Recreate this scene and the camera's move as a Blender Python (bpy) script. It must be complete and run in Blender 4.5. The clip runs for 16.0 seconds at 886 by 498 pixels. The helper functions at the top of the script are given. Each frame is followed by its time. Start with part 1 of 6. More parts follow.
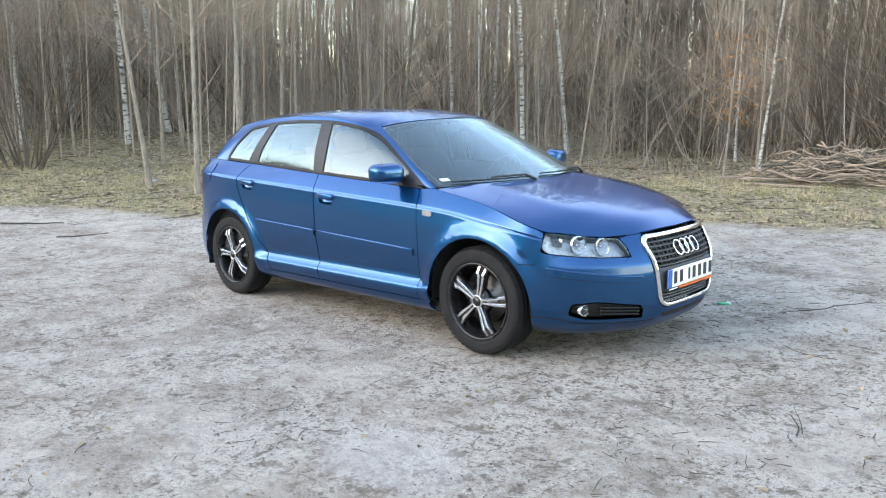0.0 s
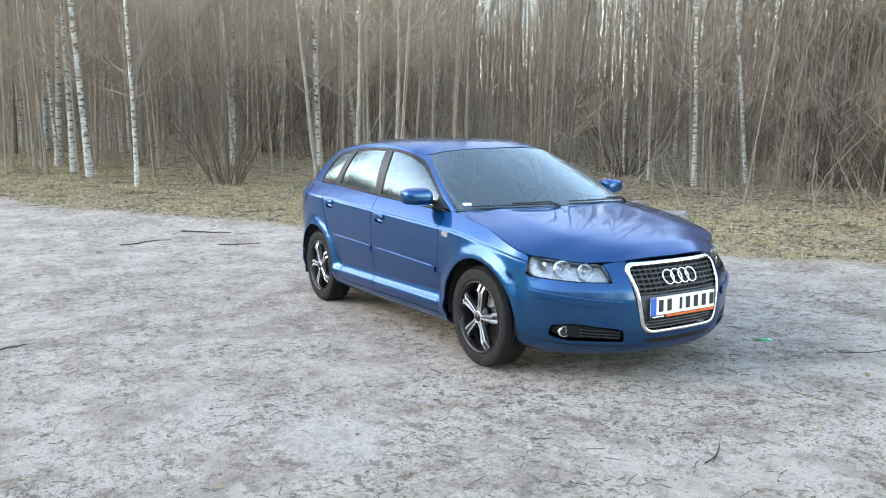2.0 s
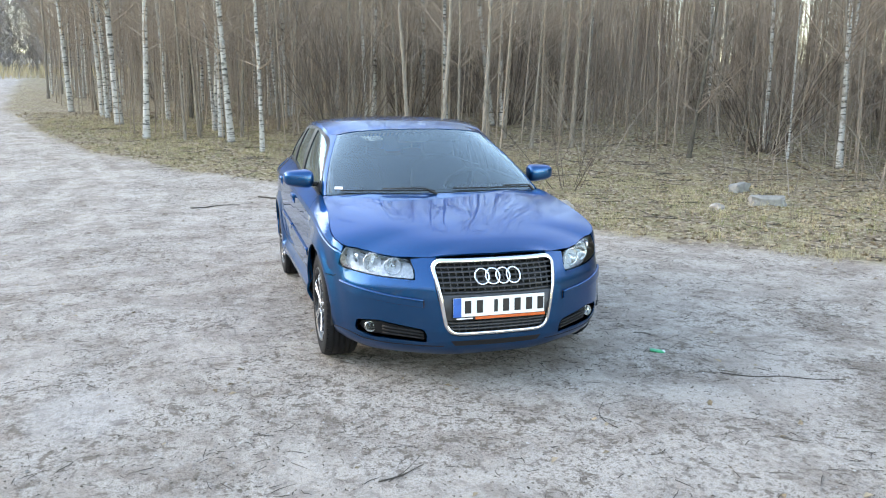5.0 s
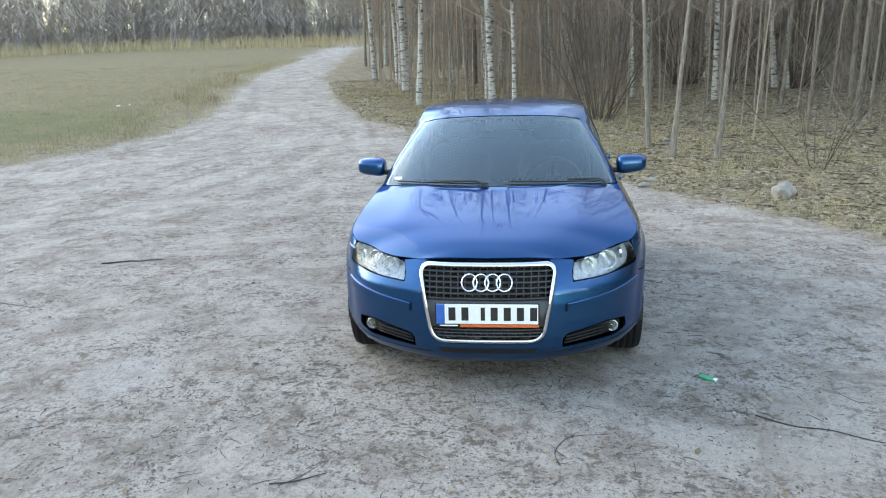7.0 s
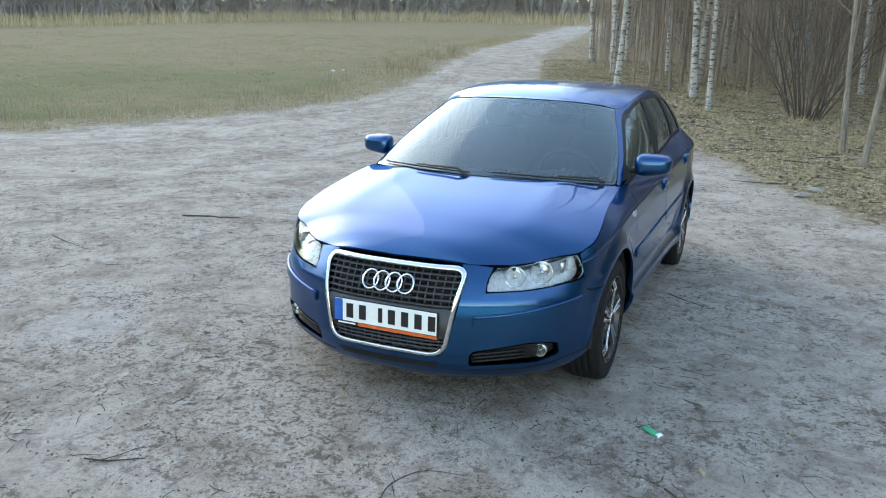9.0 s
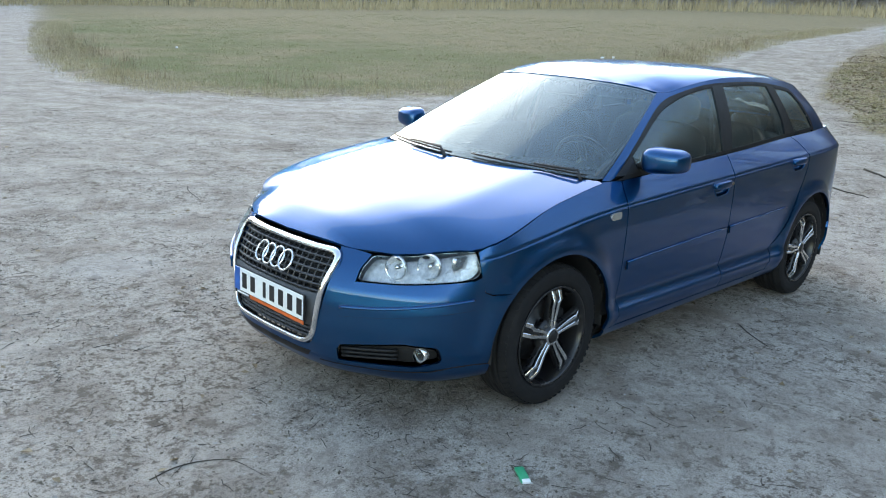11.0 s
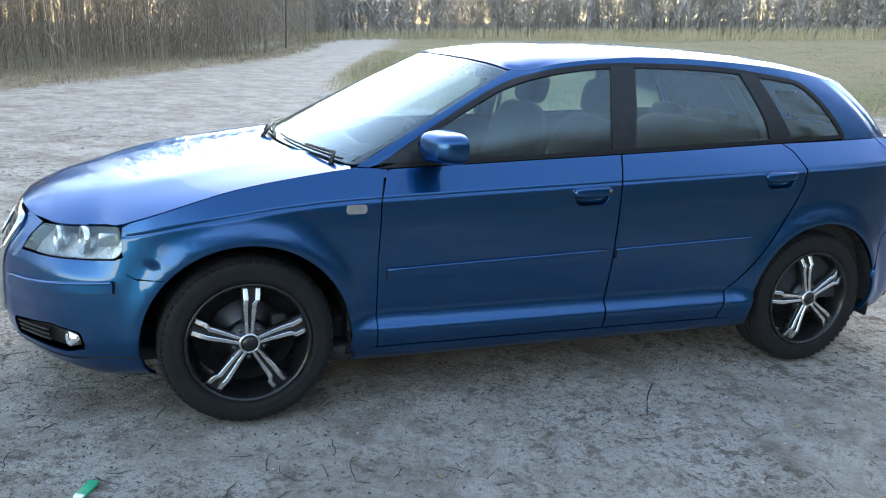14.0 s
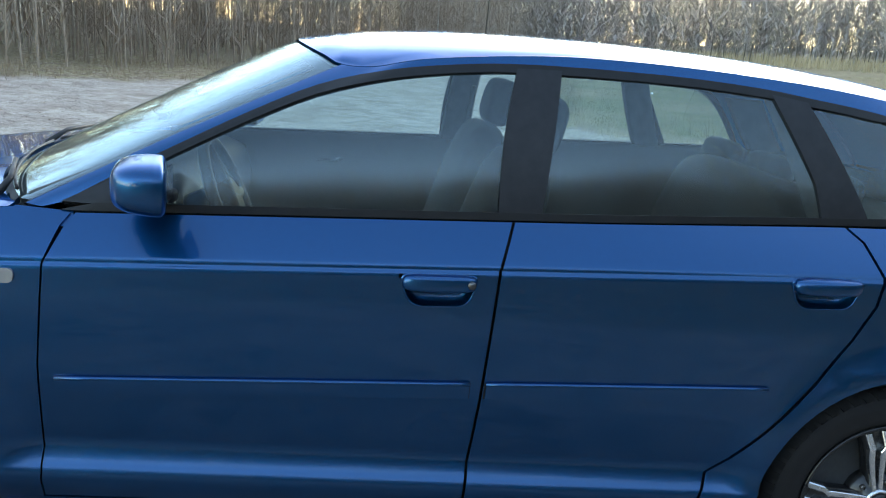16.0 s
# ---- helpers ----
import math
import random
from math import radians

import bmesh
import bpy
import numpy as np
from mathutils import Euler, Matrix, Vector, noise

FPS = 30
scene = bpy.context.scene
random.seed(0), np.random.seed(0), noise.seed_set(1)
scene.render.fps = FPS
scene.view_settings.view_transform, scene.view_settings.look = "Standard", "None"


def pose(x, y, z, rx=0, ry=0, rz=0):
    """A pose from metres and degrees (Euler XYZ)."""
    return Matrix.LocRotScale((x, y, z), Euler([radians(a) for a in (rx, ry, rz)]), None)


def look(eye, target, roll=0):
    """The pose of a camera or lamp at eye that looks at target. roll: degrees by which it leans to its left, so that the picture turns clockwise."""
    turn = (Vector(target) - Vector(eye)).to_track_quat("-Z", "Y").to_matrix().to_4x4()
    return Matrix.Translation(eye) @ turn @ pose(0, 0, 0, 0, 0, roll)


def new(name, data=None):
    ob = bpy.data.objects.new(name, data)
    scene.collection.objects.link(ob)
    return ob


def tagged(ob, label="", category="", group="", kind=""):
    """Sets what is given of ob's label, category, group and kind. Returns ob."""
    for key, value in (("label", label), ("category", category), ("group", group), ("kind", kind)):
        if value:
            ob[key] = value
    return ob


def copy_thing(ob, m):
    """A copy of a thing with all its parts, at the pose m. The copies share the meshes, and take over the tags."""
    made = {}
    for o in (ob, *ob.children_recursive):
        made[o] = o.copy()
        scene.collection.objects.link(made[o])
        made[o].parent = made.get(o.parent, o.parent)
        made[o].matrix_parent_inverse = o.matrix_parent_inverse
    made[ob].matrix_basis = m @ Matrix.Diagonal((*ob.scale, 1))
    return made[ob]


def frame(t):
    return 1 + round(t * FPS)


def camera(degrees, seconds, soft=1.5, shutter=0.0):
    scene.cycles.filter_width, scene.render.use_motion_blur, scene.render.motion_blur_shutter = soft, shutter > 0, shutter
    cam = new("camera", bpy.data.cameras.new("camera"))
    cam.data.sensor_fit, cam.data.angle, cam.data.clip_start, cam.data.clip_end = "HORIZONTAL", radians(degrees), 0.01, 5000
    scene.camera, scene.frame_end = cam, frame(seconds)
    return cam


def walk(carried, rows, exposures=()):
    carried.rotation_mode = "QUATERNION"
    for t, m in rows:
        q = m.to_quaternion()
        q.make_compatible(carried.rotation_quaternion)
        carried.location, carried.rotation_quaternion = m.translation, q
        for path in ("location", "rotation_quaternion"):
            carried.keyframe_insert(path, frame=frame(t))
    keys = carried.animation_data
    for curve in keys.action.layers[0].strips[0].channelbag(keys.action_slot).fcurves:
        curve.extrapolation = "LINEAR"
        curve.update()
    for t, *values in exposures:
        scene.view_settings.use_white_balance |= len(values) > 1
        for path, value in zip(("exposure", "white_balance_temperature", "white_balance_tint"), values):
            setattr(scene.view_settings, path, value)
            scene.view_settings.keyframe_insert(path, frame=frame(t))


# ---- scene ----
cam = camera(56.8, 16.0, 1.1)
PATH = [
    (0, (4.337, -4.265, 1.406), (2.966, -2.848, 1.07), -1.4),
    (0.5, (4.621, -4.137, 1.412), (3.159, -2.809, 1.094), -1.2),
    (1, (4.949, -3.889, 1.4), (3.397, -2.664, 1.101), -1.3),
    (1.5, (5.213, -3.749, 1.411), (3.579, -2.629, 1.134), -1.4),
    (2, (5.467, -3.575, 1.419), (3.763, -2.562, 1.151), -0.8),
    (2.5, (5.721, -3.202, 1.417), (3.971, -2.271, 1.153), -0.2),
    (3, (5.926, -2.928, 1.419), (4.134, -2.079, 1.16), 0.8),
    (3.5, (6.12, -2.572, 1.435), (4.29, -1.811, 1.161), 0.7),
    (4, (6.23, -2.186, 1.456), (4.38, -1.482, 1.176), 0.1),
    (4.2, (6.223, -2.045, 1.437), (4.364, -1.363, 1.152), 0.2),
    (6.3, (6.166, -0.382, 1.659), (4.218, -0.241, 1.229), -1.5),
    (6.5, (6.168, -0.19, 1.647), (4.215, -0.137, 1.219), -1.5),
    (7, (6.136, 0.252, 1.676), (4.196, 0.024, 1.245), -1.5),
    (7.5, (5.932, 0.581, 1.641), (4.017, 0.222, 1.193), -0.2),
    (8, (5.721, 0.947, 1.639), (3.836, 0.46, 1.182), -0.7),
    (8.5, (5.531, 1.343, 1.676), (3.694, 0.709, 1.201), -0.4),
    (8.7, (5.44, 1.455, 1.658), (3.622, 0.769, 1.182), 0.4),
    (10.8, (4.108, 2.732, 1.605), (2.697, 1.417, 1.074), 3.5),
    (11, (3.97, 2.825, 1.587), (2.604, 1.464, 1.055), 3.2),
    (11.5, (3.605, 3.114, 1.558), (2.382, 1.628, 1.015), 2.3),
    (12, (3.215, 3.254, 1.501), (2.08, 1.704, 0.942), 3.3),
    (12.5, (2.827, 3.41, 1.491), (1.836, 1.768, 0.924), 2.7),
    (13, (2.444, 3.571, 1.479), (1.605, 1.848, 0.905), 2.4),
    (13.5, (2.045, 3.601, 1.445), (1.287, 1.842, 0.87), 3.3),
    (14, (1.65, 3.659, 1.41), (0.953, 1.851, 0.913), 3.0),
    (14.5, (1.235, 3.639, 1.399), (0.632, 1.803, 0.882), 3.0),
    (15, (0.831, 3.44, 1.392), (0.257, 1.589, 0.897), 4.5),
    (15.5, (0.397, 3.17, 1.385), (0.036, 1.254, 0.935), 5.5),
    (16, (0.165, 2.636, 1.391), (-0.077, 0.714, 0.893), 5.9),
]
walk(cam, [(t, look(eye, target, roll)) for t, eye, target, roll in PATH], [(0.0, 2.95, 8300, 11.0), (3.5, 2.95, 8300, 11.0), (6.3, 2.82, 8200, 10.0), (6.8, 2.7, 8200, 9.0), (7.3, 2.45, 8100, 8.0), (8.2, 2.37, 8000, 7.0), (11.0, 2.38, 7900, 6.0), (14.0, 2.68, 7700, 8.0), (16.0, 2.5, 7500, 5.0)])

# ---- light ----
SUN_AZ, SUN_EL = -117.0, 25.0
world = bpy.data.worlds.new("world")
scene.world = world
world.use_nodes = True
wn = world.node_tree
bg = wn.nodes["Background"]
sky = wn.nodes.new("ShaderNodeTexSky")
sky.sky_type, sky.sun_disc = "NISHITA", False
sky.sun_elevation = radians(SUN_EL)
sky.sun_rotation = radians(90 - SUN_AZ)
sky.air_density, sky.dust_density, sky.ozone_density = 1.0, .4, 1.0
wn.links.new(sky.outputs[0], bg.inputs[0])
bg.inputs[1].default_value = 0.15
sun = new("sun", bpy.data.lights.new("sun", "SUN"))
sun.data.energy, sun.data.angle, sun.data.color = 0.1, radians(60), (1.0, .95, .88)
sd_ = Vector((math.cos(radians(SUN_AZ)) * math.cos(radians(SUN_EL)), math.sin(radians(SUN_AZ)) * math.cos(radians(SUN_EL)), math.sin(radians(SUN_EL))))
sun.matrix_basis = look((sd_ * 100), (0, 0, 0))

# ---- materials ----
M = {}


class Net:
    """A short way to write a node material."""

    def __init__(self, name):
        self.m = bpy.data.materials.new(name)
        self.m.use_nodes = True
        self.t = self.m.node_tree
        self.b = self.t.nodes["Principled BSDF"]
        self.out = self.t.nodes["Material Output"]
        M[name] = self.m

    def node(self, kind, **kw):
        n = self.t.nodes.new(kind)
        for k, v in kw.items():
            n.inputs[k].default_value = v
        return n

    def link(self, a, b):
        self.t.links.new(a, b)

    def coords(self, kind="Object"):
        return self.t.nodes.new("ShaderNodeTexCoord").outputs[kind]

    def noise(self, vec, scale, detail=4.0, rough=.55, dist=0.0):
        n = self.node("ShaderNodeTexNoise", Scale=scale, Detail=detail, Roughness=rough, Distortion=dist)
        self.link(vec, n.inputs["Vector"])
        return n.outputs["Fac"]

    def ramp(self, fac, stops):
        r = self.t.nodes.new("ShaderNodeValToRGB")
        e = r.color_ramp.elements
        while len(e) < len(stops):
            e.new(.5)
        for k, (p, c) in enumerate(stops):
            e[k].position = p
            e[k].color = (*c, 1) if isinstance(c, tuple) else (c, c, c, 1)
        self.link(fac, r.inputs[0])
        return r.outputs[0]

    def mix(self, fac, a, b, mode="MIX"):
        n = self.t.nodes.new("ShaderNodeMix")
        n.data_type, n.blend_type = "RGBA", mode
        for v, k in ((fac, 0), (a, 6), (b, 7)):
            if isinstance(v, (int, float)):
                n.inputs[k].default_value = v if k == 0 else (v, v, v, 1)
            elif isinstance(v, tuple):
                n.inputs[k].default_value = (*v, 1)
            else:
                self.link(v, n.inputs[k])
        return n.outputs[2]

    def math(self, op, a, b=0.0):
        n = self.t.nodes.new("ShaderNodeMath")
        n.operation = op
        for v, k in ((a, 0), (b, 1)):
            if isinstance(v, (int, float)):
                n.inputs[k].default_value = v
            else:
                self.link(v, n.inputs[k])
        return n.outputs[0]

    def bump(self, height, strength, distance):
        n = self.node("ShaderNodeBump", Strength=strength, Distance=distance)
        self.link(height, n.inputs["Height"])
        self.link(n.outputs[0], self.b.inputs["Normal"])

    def set(self, **kw):
        for k, v in kw.items():
            k = k.replace("_", " ")
            if isinstance(v, (int, float)):
                self.b.inputs[k].default_value = v
            elif isinstance(v, tuple):
                self.b.inputs[k].default_value = (*v, 1)
            else:
                self.link(v, self.b.inputs[k])
        return self


def plain(name, color, rough, metal=0.0, vary=.15, scale=30, bump=0.0, **kw):
    """A material with slight variation in colour and gloss."""
    n = Net(name)
    c = n.coords()
    f = n.noise(c, scale, 5)
    lo, hi = tuple(v * (1 - vary) for v in color), tuple(min(1, v * (1 + vary)) for v in color)
    n.set(Base_Color=n.ramp(f, [(.3, lo), (.7, hi)]), Metallic=metal, Roughness=n.ramp(n.noise(c, scale * .3, 3), [(.3, max(.02, rough * .85)), (.7, min(1, rough * 1.15))]), **kw)
    if bump:
        n.bump(f, bump, .002)
    return n


def paint(name, dark):
    n = Net(name)
    c = n.coords()
    dust = n.noise(c, 4, 6, .6)
    flake = n.noise(c, 900, 2, .6)
    blue = n.mix(n.ramp(flake, [(.35, 0.0), (.65, 1.0)]), (.0008 * dark, .049 * dark, .146 * dark), (.0015 * dark, .076 * dark, .210 * dark))
    col = n.mix(n.ramp(dust, [(.45, 0.0), (.8, .05)]), blue, (.07, .11, .15))
    n.set(Base_Color=col, Metallic=.92, Roughness=.33, Specular_IOR_Level=.2, Specular_Tint=(.1, .5, .9), Coat_Weight=1.0, Coat_Roughness=n.ramp(dust, [(.3, .008), (.8, .035)]), Coat_IOR=1.43)


paint("paint", 1.0)
paint("paint_dark", .9)
plain("trim", (.012, .012, .013), .5, Specular_IOR_Level=.25)
plain("trim_satin", (.022, .023, .026), .38, Specular_IOR_Level=.2)
plain("plastic", (.016, .016, .017), .6, bump=.2)
plain("plastic_grey", (.05, .052, .055), .5)
plain("grille", (.035, .036, .04), .35)
plain("void", (.004, .004, .004), .8)
plain("chrome", (.80, .81, .82), .10, 1.0, .04)
plain("chrome_soft", (.84, .85, .86), .20, .85, .10, 60)
plain("mirror", (.9, .9, .9), .02, 1.0, .0)
plain("polished", (.66, .67, .68), .24, 1.0, .08, 80)
plain("rim_black", (.010, .010, .011), .28, 0, .2, 20)
plain("disc", (.13, .125, .12), .42, 1.0, .2, 40)
plain("housing", (.50, .51, .52), .30, .4, .3, 60)
plain("lamp_clear", (.42, .43, .43), .18, .6)
plain("red_lens", (.45, .012, .010), .10, 0, .2, 60, Coat_Weight=1.0)
plain("paper", (.75, .77, .78), .7)
plain("plate_white", (.78, .79, .78), .38, 0, .04)
plain("plate_blue", (.012, .11, .42), .4)
plain("plate_black", (.012, .012, .013), .4)
plain("orange", (.60, .11, .02), .45)
plain("cabin", (.022, .025, .028), .7, 0, .15, 250, .1)
plain("cabin_black", (.012, .012, .013), .5)
plain("seat", (.026, .028, .032), .9, 0, .2, 200, .1)
plain("belt", (.05, .05, .055), .7)
plain("lining", (.30, .32, .33), .9)
plain("lining_dark", (.09, .09, .09), .85)

# rubber with dust in the tread
n = Net("rubber")
c = n.coords()
d = n.noise(c, 14, 6, .65)
n.set(Base_Color=n.mix(n.ramp(d, [(.45, 0.0), (.75, .10)]), (.010, .010, .011), (.08, .075, .07)), Roughness=.8, Specular_IOR_Level=.25)
n.bump(n.noise(c, 160, 2), .25, .001)

for name, tint, ior, gain, veil in (("glass", (.74, .87, .87), 1.52, 1.85, .028), ("lamp_glass", (.96, .97, .97), 1.45, 1.3, .0)):
    n = Net(name)
    tr = n.t.nodes.new("ShaderNodeBsdfTransparent")
    tr.inputs[0].default_value = (*tint, 1)
    gl = n.t.nodes.new("ShaderNodeBsdfGlossy")
    gl.inputs["Roughness"].default_value = .004
    gl.inputs[0].default_value = (.80, .95, 1, 1)
    fr = n.t.nodes.new("ShaderNodeFresnel")
    fr.inputs[0].default_value = ior
    mx = n.t.nodes.new("ShaderNodeMixShader")
    twice = n.math("MULTIPLY", fr.outputs[0], gain)
    n.link(twice, mx.inputs[0])
    n.link(tr.outputs[0], mx.inputs[1])
    n.link(gl.outputs[0], mx.inputs[2])
    # thin dust, tinted teal so its colour also imitates the reflected sky
    dust_sky_film = n.t.nodes.new("ShaderNodeBsdfDiffuse")
    dust_sky_film.inputs[0].default_value = (.46, .60, .65, 1)
    dusty = n.t.nodes.new("ShaderNodeMixShader")
    n.link(n.ramp(n.noise(n.coords(), 7, 5), [(.3, veil * .6), (.7, veil * 1.4)]), dusty.inputs[0])
    n.link(mx.outputs[0], dusty.inputs[1])
    n.link(dust_sky_film.outputs[0], dusty.inputs[2])
    n.link(dusty.outputs[0], n.out.inputs[0])
    n.m.node_tree.nodes.remove(n.b)

# ground: dirt, verge and field by the stored zone
n = Net("ground")
c = n.coords()
at = n.t.nodes.new("ShaderNodeAttribute")
at.attribute_name = "zone"
sep = n.t.nodes.new("ShaderNodeSeparateColor")
n.link(at.outputs["Color"], sep.inputs[0])
verge, field, worn = sep.outputs[0], sep.outputs[1], sep.outputs[2]
tr = n.t.nodes.new("ShaderNodeAttribute")
tr.attribute_name = "ruts"
rut = n.t.nodes.new("ShaderNodeSeparateColor")
n.link(tr.outputs["Color"], rut.inputs[0])
across, along, rutted = rut.outputs[0], rut.outputs[1], rut.outputs[2]
dried = tr.outputs["Alpha"]
big, mid, fine, grit = n.noise(c, .45, 6, .62, .6), n.noise(c, 2.6, 9, .70, .5), n.noise(c, 38, 8, .75), n.noise(c, 190, 4, .75)
clod = n.noise(c, 11, 9, .74, .3)
patch = n.noise(c, 1.35, 8, .70, .9)
lane = n.node("ShaderNodeCombineXYZ")
n.link(n.math("ADD", n.math("MULTIPLY", across, 2.1), n.math("MULTIPLY", mid, 1.1)), lane.inputs[0])
n.link(n.math("MULTIPLY", along, .10), lane.inputs[1])
groove = n.noise(lane.outputs[0], 1.0, 3, .55)
rutted = n.math("MULTIPLY", rutted, n.ramp(big, [(.40, .15), (.60, 1.0)]))
dirt = n.mix(n.ramp(mid, [(.42, 0.0), (.54, 1.0)]), (.365, .310, .262), (.50, .445, .388))
dirt = n.mix(n.ramp(big, [(.46, 0.0), (.58, .45)]), dirt, (.53, .475, .42))
dirt = n.mix(n.ramp(patch, [(.37, .62), (.50, 0.0)]), dirt, (.225, .182, .147))
dirt = n.mix(n.math("MULTIPLY", n.ramp(groove, [(.36, .55), (.47, 0.0)]), rutted), dirt, (.20, .163, .130))
dirt = n.mix(n.math("MULTIPLY", n.ramp(groove, [(.58, 0.0), (.68, .35)]), rutted), dirt, (.54, .49, .44))
strewn = n.ramp(n.noise(c, 1.15, 6, .65, .8), [(.40, .25), (.58, 1.0)])
dirt = n.mix(n.math("MULTIPLY", n.ramp(clod, [(.42, .95), (.47, 0.0)]), strewn), dirt, (.165, .133, .106))
dirt = n.mix(n.math("MULTIPLY", n.ramp(clod, [(.55, 0.0), (.62, .55)]), strewn), dirt, (.56, .515, .465))
dirt = n.mix(n.math("MULTIPLY", n.ramp(fine, [(.41, .9), (.48, 0.0)]), strewn), dirt, (.135, .108, .084))
dirt = n.mix(n.math("MULTIPLY", n.ramp(grit, [(.38, .85), (.50, 0.0)]), n.math("ADD", n.math("MULTIPLY", strewn, .6), .4)), dirt, (.13, .108, .088))
dirt = n.mix(n.ramp(grit, [(.60, 0.0), (.72, .6)]), dirt, (.52, .50, .475))
dirt = n.mix(n.math("MULTIPLY", dried, .45), dirt, n.mix(n.ramp(mid, [(.4, 0.0), (.6, 1.0)]), (.44, .405, .37), (.52, .485, .45)))
cell = n.node("ShaderNodeTexVoronoi", Scale=17.0)
n.link(c, cell.inputs["Vector"])
shade = n.t.nodes.new("ShaderNodeSeparateColor")
n.link(cell.outputs["Color"], shade.inputs[0])
leaf = n.ramp(shade.outputs[0], [(0, (.085, .062, .042)), (.35, (.20, .148, .098)), (.75, (.33, .262, .182)), (1.0, (.50, .42, .315))])
leaf = n.mix(n.ramp(fine, [(.36, .7), (.52, 0.0)]), leaf, (.10, .075, .052))
leaf = n.mix(n.math("MULTIPLY", n.ramp(mid, [(.46, 0.0), (.58, .7)]), n.ramp(fine, [(.35, .3), (.6, 1.0)])), leaf, (.30, .272, .135))
leaf = n.mix(n.ramp(grit, [(.3, .6), (.5, 0.0)]), leaf, (.09, .07, .048))
lush = n.math("MULTIPLY", n.ramp(n.noise(c, .18, 6, .66), [(.36, 0.0), (.56, 1.0)]), worn)
grass = n.mix(lush, (.245, .190, .105), (.110, .128, .042))
grass = n.mix(n.ramp(mid, [(.40, .55), (.52, 0.0)]), grass, (.155, .125, .070))
grass = n.mix(n.ramp(fine, [(.36, .8), (.54, 0.0)]), grass, (.085, .075, .036))
col = n.mix(verge, dirt, leaf)
col = n.mix(field, col, grass)
n.set(Base_Color=col, Roughness=.95, Specular_IOR_Level=.25)
h = n.math("ADD", n.math("ADD", n.math("ADD", n.math("MULTIPLY", fine, 1.0), n.math("MULTIPLY", n.math("MULTIPLY", groove, rutted), 2.0)), n.math("MULTIPLY", n.noise(c, 9, 5, .6, .4), 2.2)), n.math("MULTIPLY", grit, .35))
n.bump(h, .9, .022)

# bark and twigs
n = Net("birch_bark")
c = n.coords()
mp = n.node("ShaderNodeMapping")
n.link(c, mp.inputs[0])
mp.inputs["Scale"].default_value = (3, 3, 14)
lines = n.noise(mp.outputs[0], 1.6, 4, .6)
patch = n.noise(c, 2.4, 5, .65)
col = n.mix(n.ramp(lines, [(.54, 0.0), (.60, 1.0)]), (.43, .41, .375), (.045, .045, .038))
col = n.mix(n.ramp(patch, [(.50, 0.0), (.64, .9)]), col, (.12, .10, .078))
gz = n.t.nodes.new("ShaderNodeSeparateXYZ")
n.link(c, gz.inputs[0])
col = n.mix(n.ramp(gz.outputs[2], [(.02, .85), (.09, 0.0)]), col, (.075, .062, .048))
n.set(Base_Color=col, Roughness=.85)
n.bump(lines, .4, .01)
for name, a, b in (("grey_bark", (.135, .112, .088), (.27, .23, .185)), ("dark_bark", (.055, .046, .036), (.12, .105, .08))):
    n = Net(name)
    c = n.coords()
    mp = n.node("ShaderNodeMapping")
    n.link(c, mp.inputs[0])
    mp.inputs["Scale"].default_value = (14, 14, 3)
    f = n.noise(mp.outputs[0], 2.0, 5, .6)
    col = n.mix(n.ramp(n.noise(c, 1.3, 4), [(.50, 0.0), (.75, .25)]), n.ramp(f, [(.35, a), (.65, b)]), (.14, .14, .085))
    n.set(Base_Color=col, Roughness=.9)
    n.bump(f, .5, .01)
# the far tree line's twigs are paler and greyer: distance haze put into the colour
for name, a, b in (("twig", (.18, .138, .106), (.40, .32, .25)), ("twig_shaded", (.17, .133, .106), (.31, .25, .20)), ("twig_haze", (.30, .26, .235), (.44, .39, .36)), ("bush_wood", (.060, .046, .036), (.15, .118, .092)), ("whip", (.16, .13, .10), (.36, .31, .255)), ("reed", (.34, .26, .15), (.50, .40, .25)), ("dry_grass", (.33, .27, .15), (.52, .44, .27)), ("green_grass", (.12, .14, .045), (.23, .235, .09)),
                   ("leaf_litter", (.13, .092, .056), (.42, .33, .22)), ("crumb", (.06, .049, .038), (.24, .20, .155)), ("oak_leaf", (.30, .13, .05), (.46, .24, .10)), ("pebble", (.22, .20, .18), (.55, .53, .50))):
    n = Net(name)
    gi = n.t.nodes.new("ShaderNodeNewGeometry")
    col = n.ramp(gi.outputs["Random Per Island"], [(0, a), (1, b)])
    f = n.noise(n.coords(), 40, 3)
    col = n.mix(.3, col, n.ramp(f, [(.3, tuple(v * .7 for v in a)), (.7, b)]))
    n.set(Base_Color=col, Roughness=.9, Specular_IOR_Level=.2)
plain("concrete", (.24, .23, .21), .9, 0, .25, 12, .6)
plain("stone", (.30, .27, .235), .9, 0, .3, 9, .8)
plain("green_plastic", (.02, .33, .16), .35)
plain("cut_wood", (.36, .26, .16), .85)
plain("orange_leaf_pile", (.30, .15, .07), .9, 0, .4, 30, .8)

# ---- helpers of this scene ----
def part(name, bm, material, parent, label="", smooth=True):
    """One mesh object from a bmesh, under a parent."""
    me = bpy.data.meshes.new(name)
    bm.normal_update()
    bm.to_mesh(me)
    bm.free()
    if smooth:
        me.polygons.foreach_set("use_smooth", [True] * len(me.polygons))
    me.materials.append(material)
    ob = new(name, me)
    if parent is not None:
        ob.parent = parent
    if label:
        ob["label"] = label
    return ob


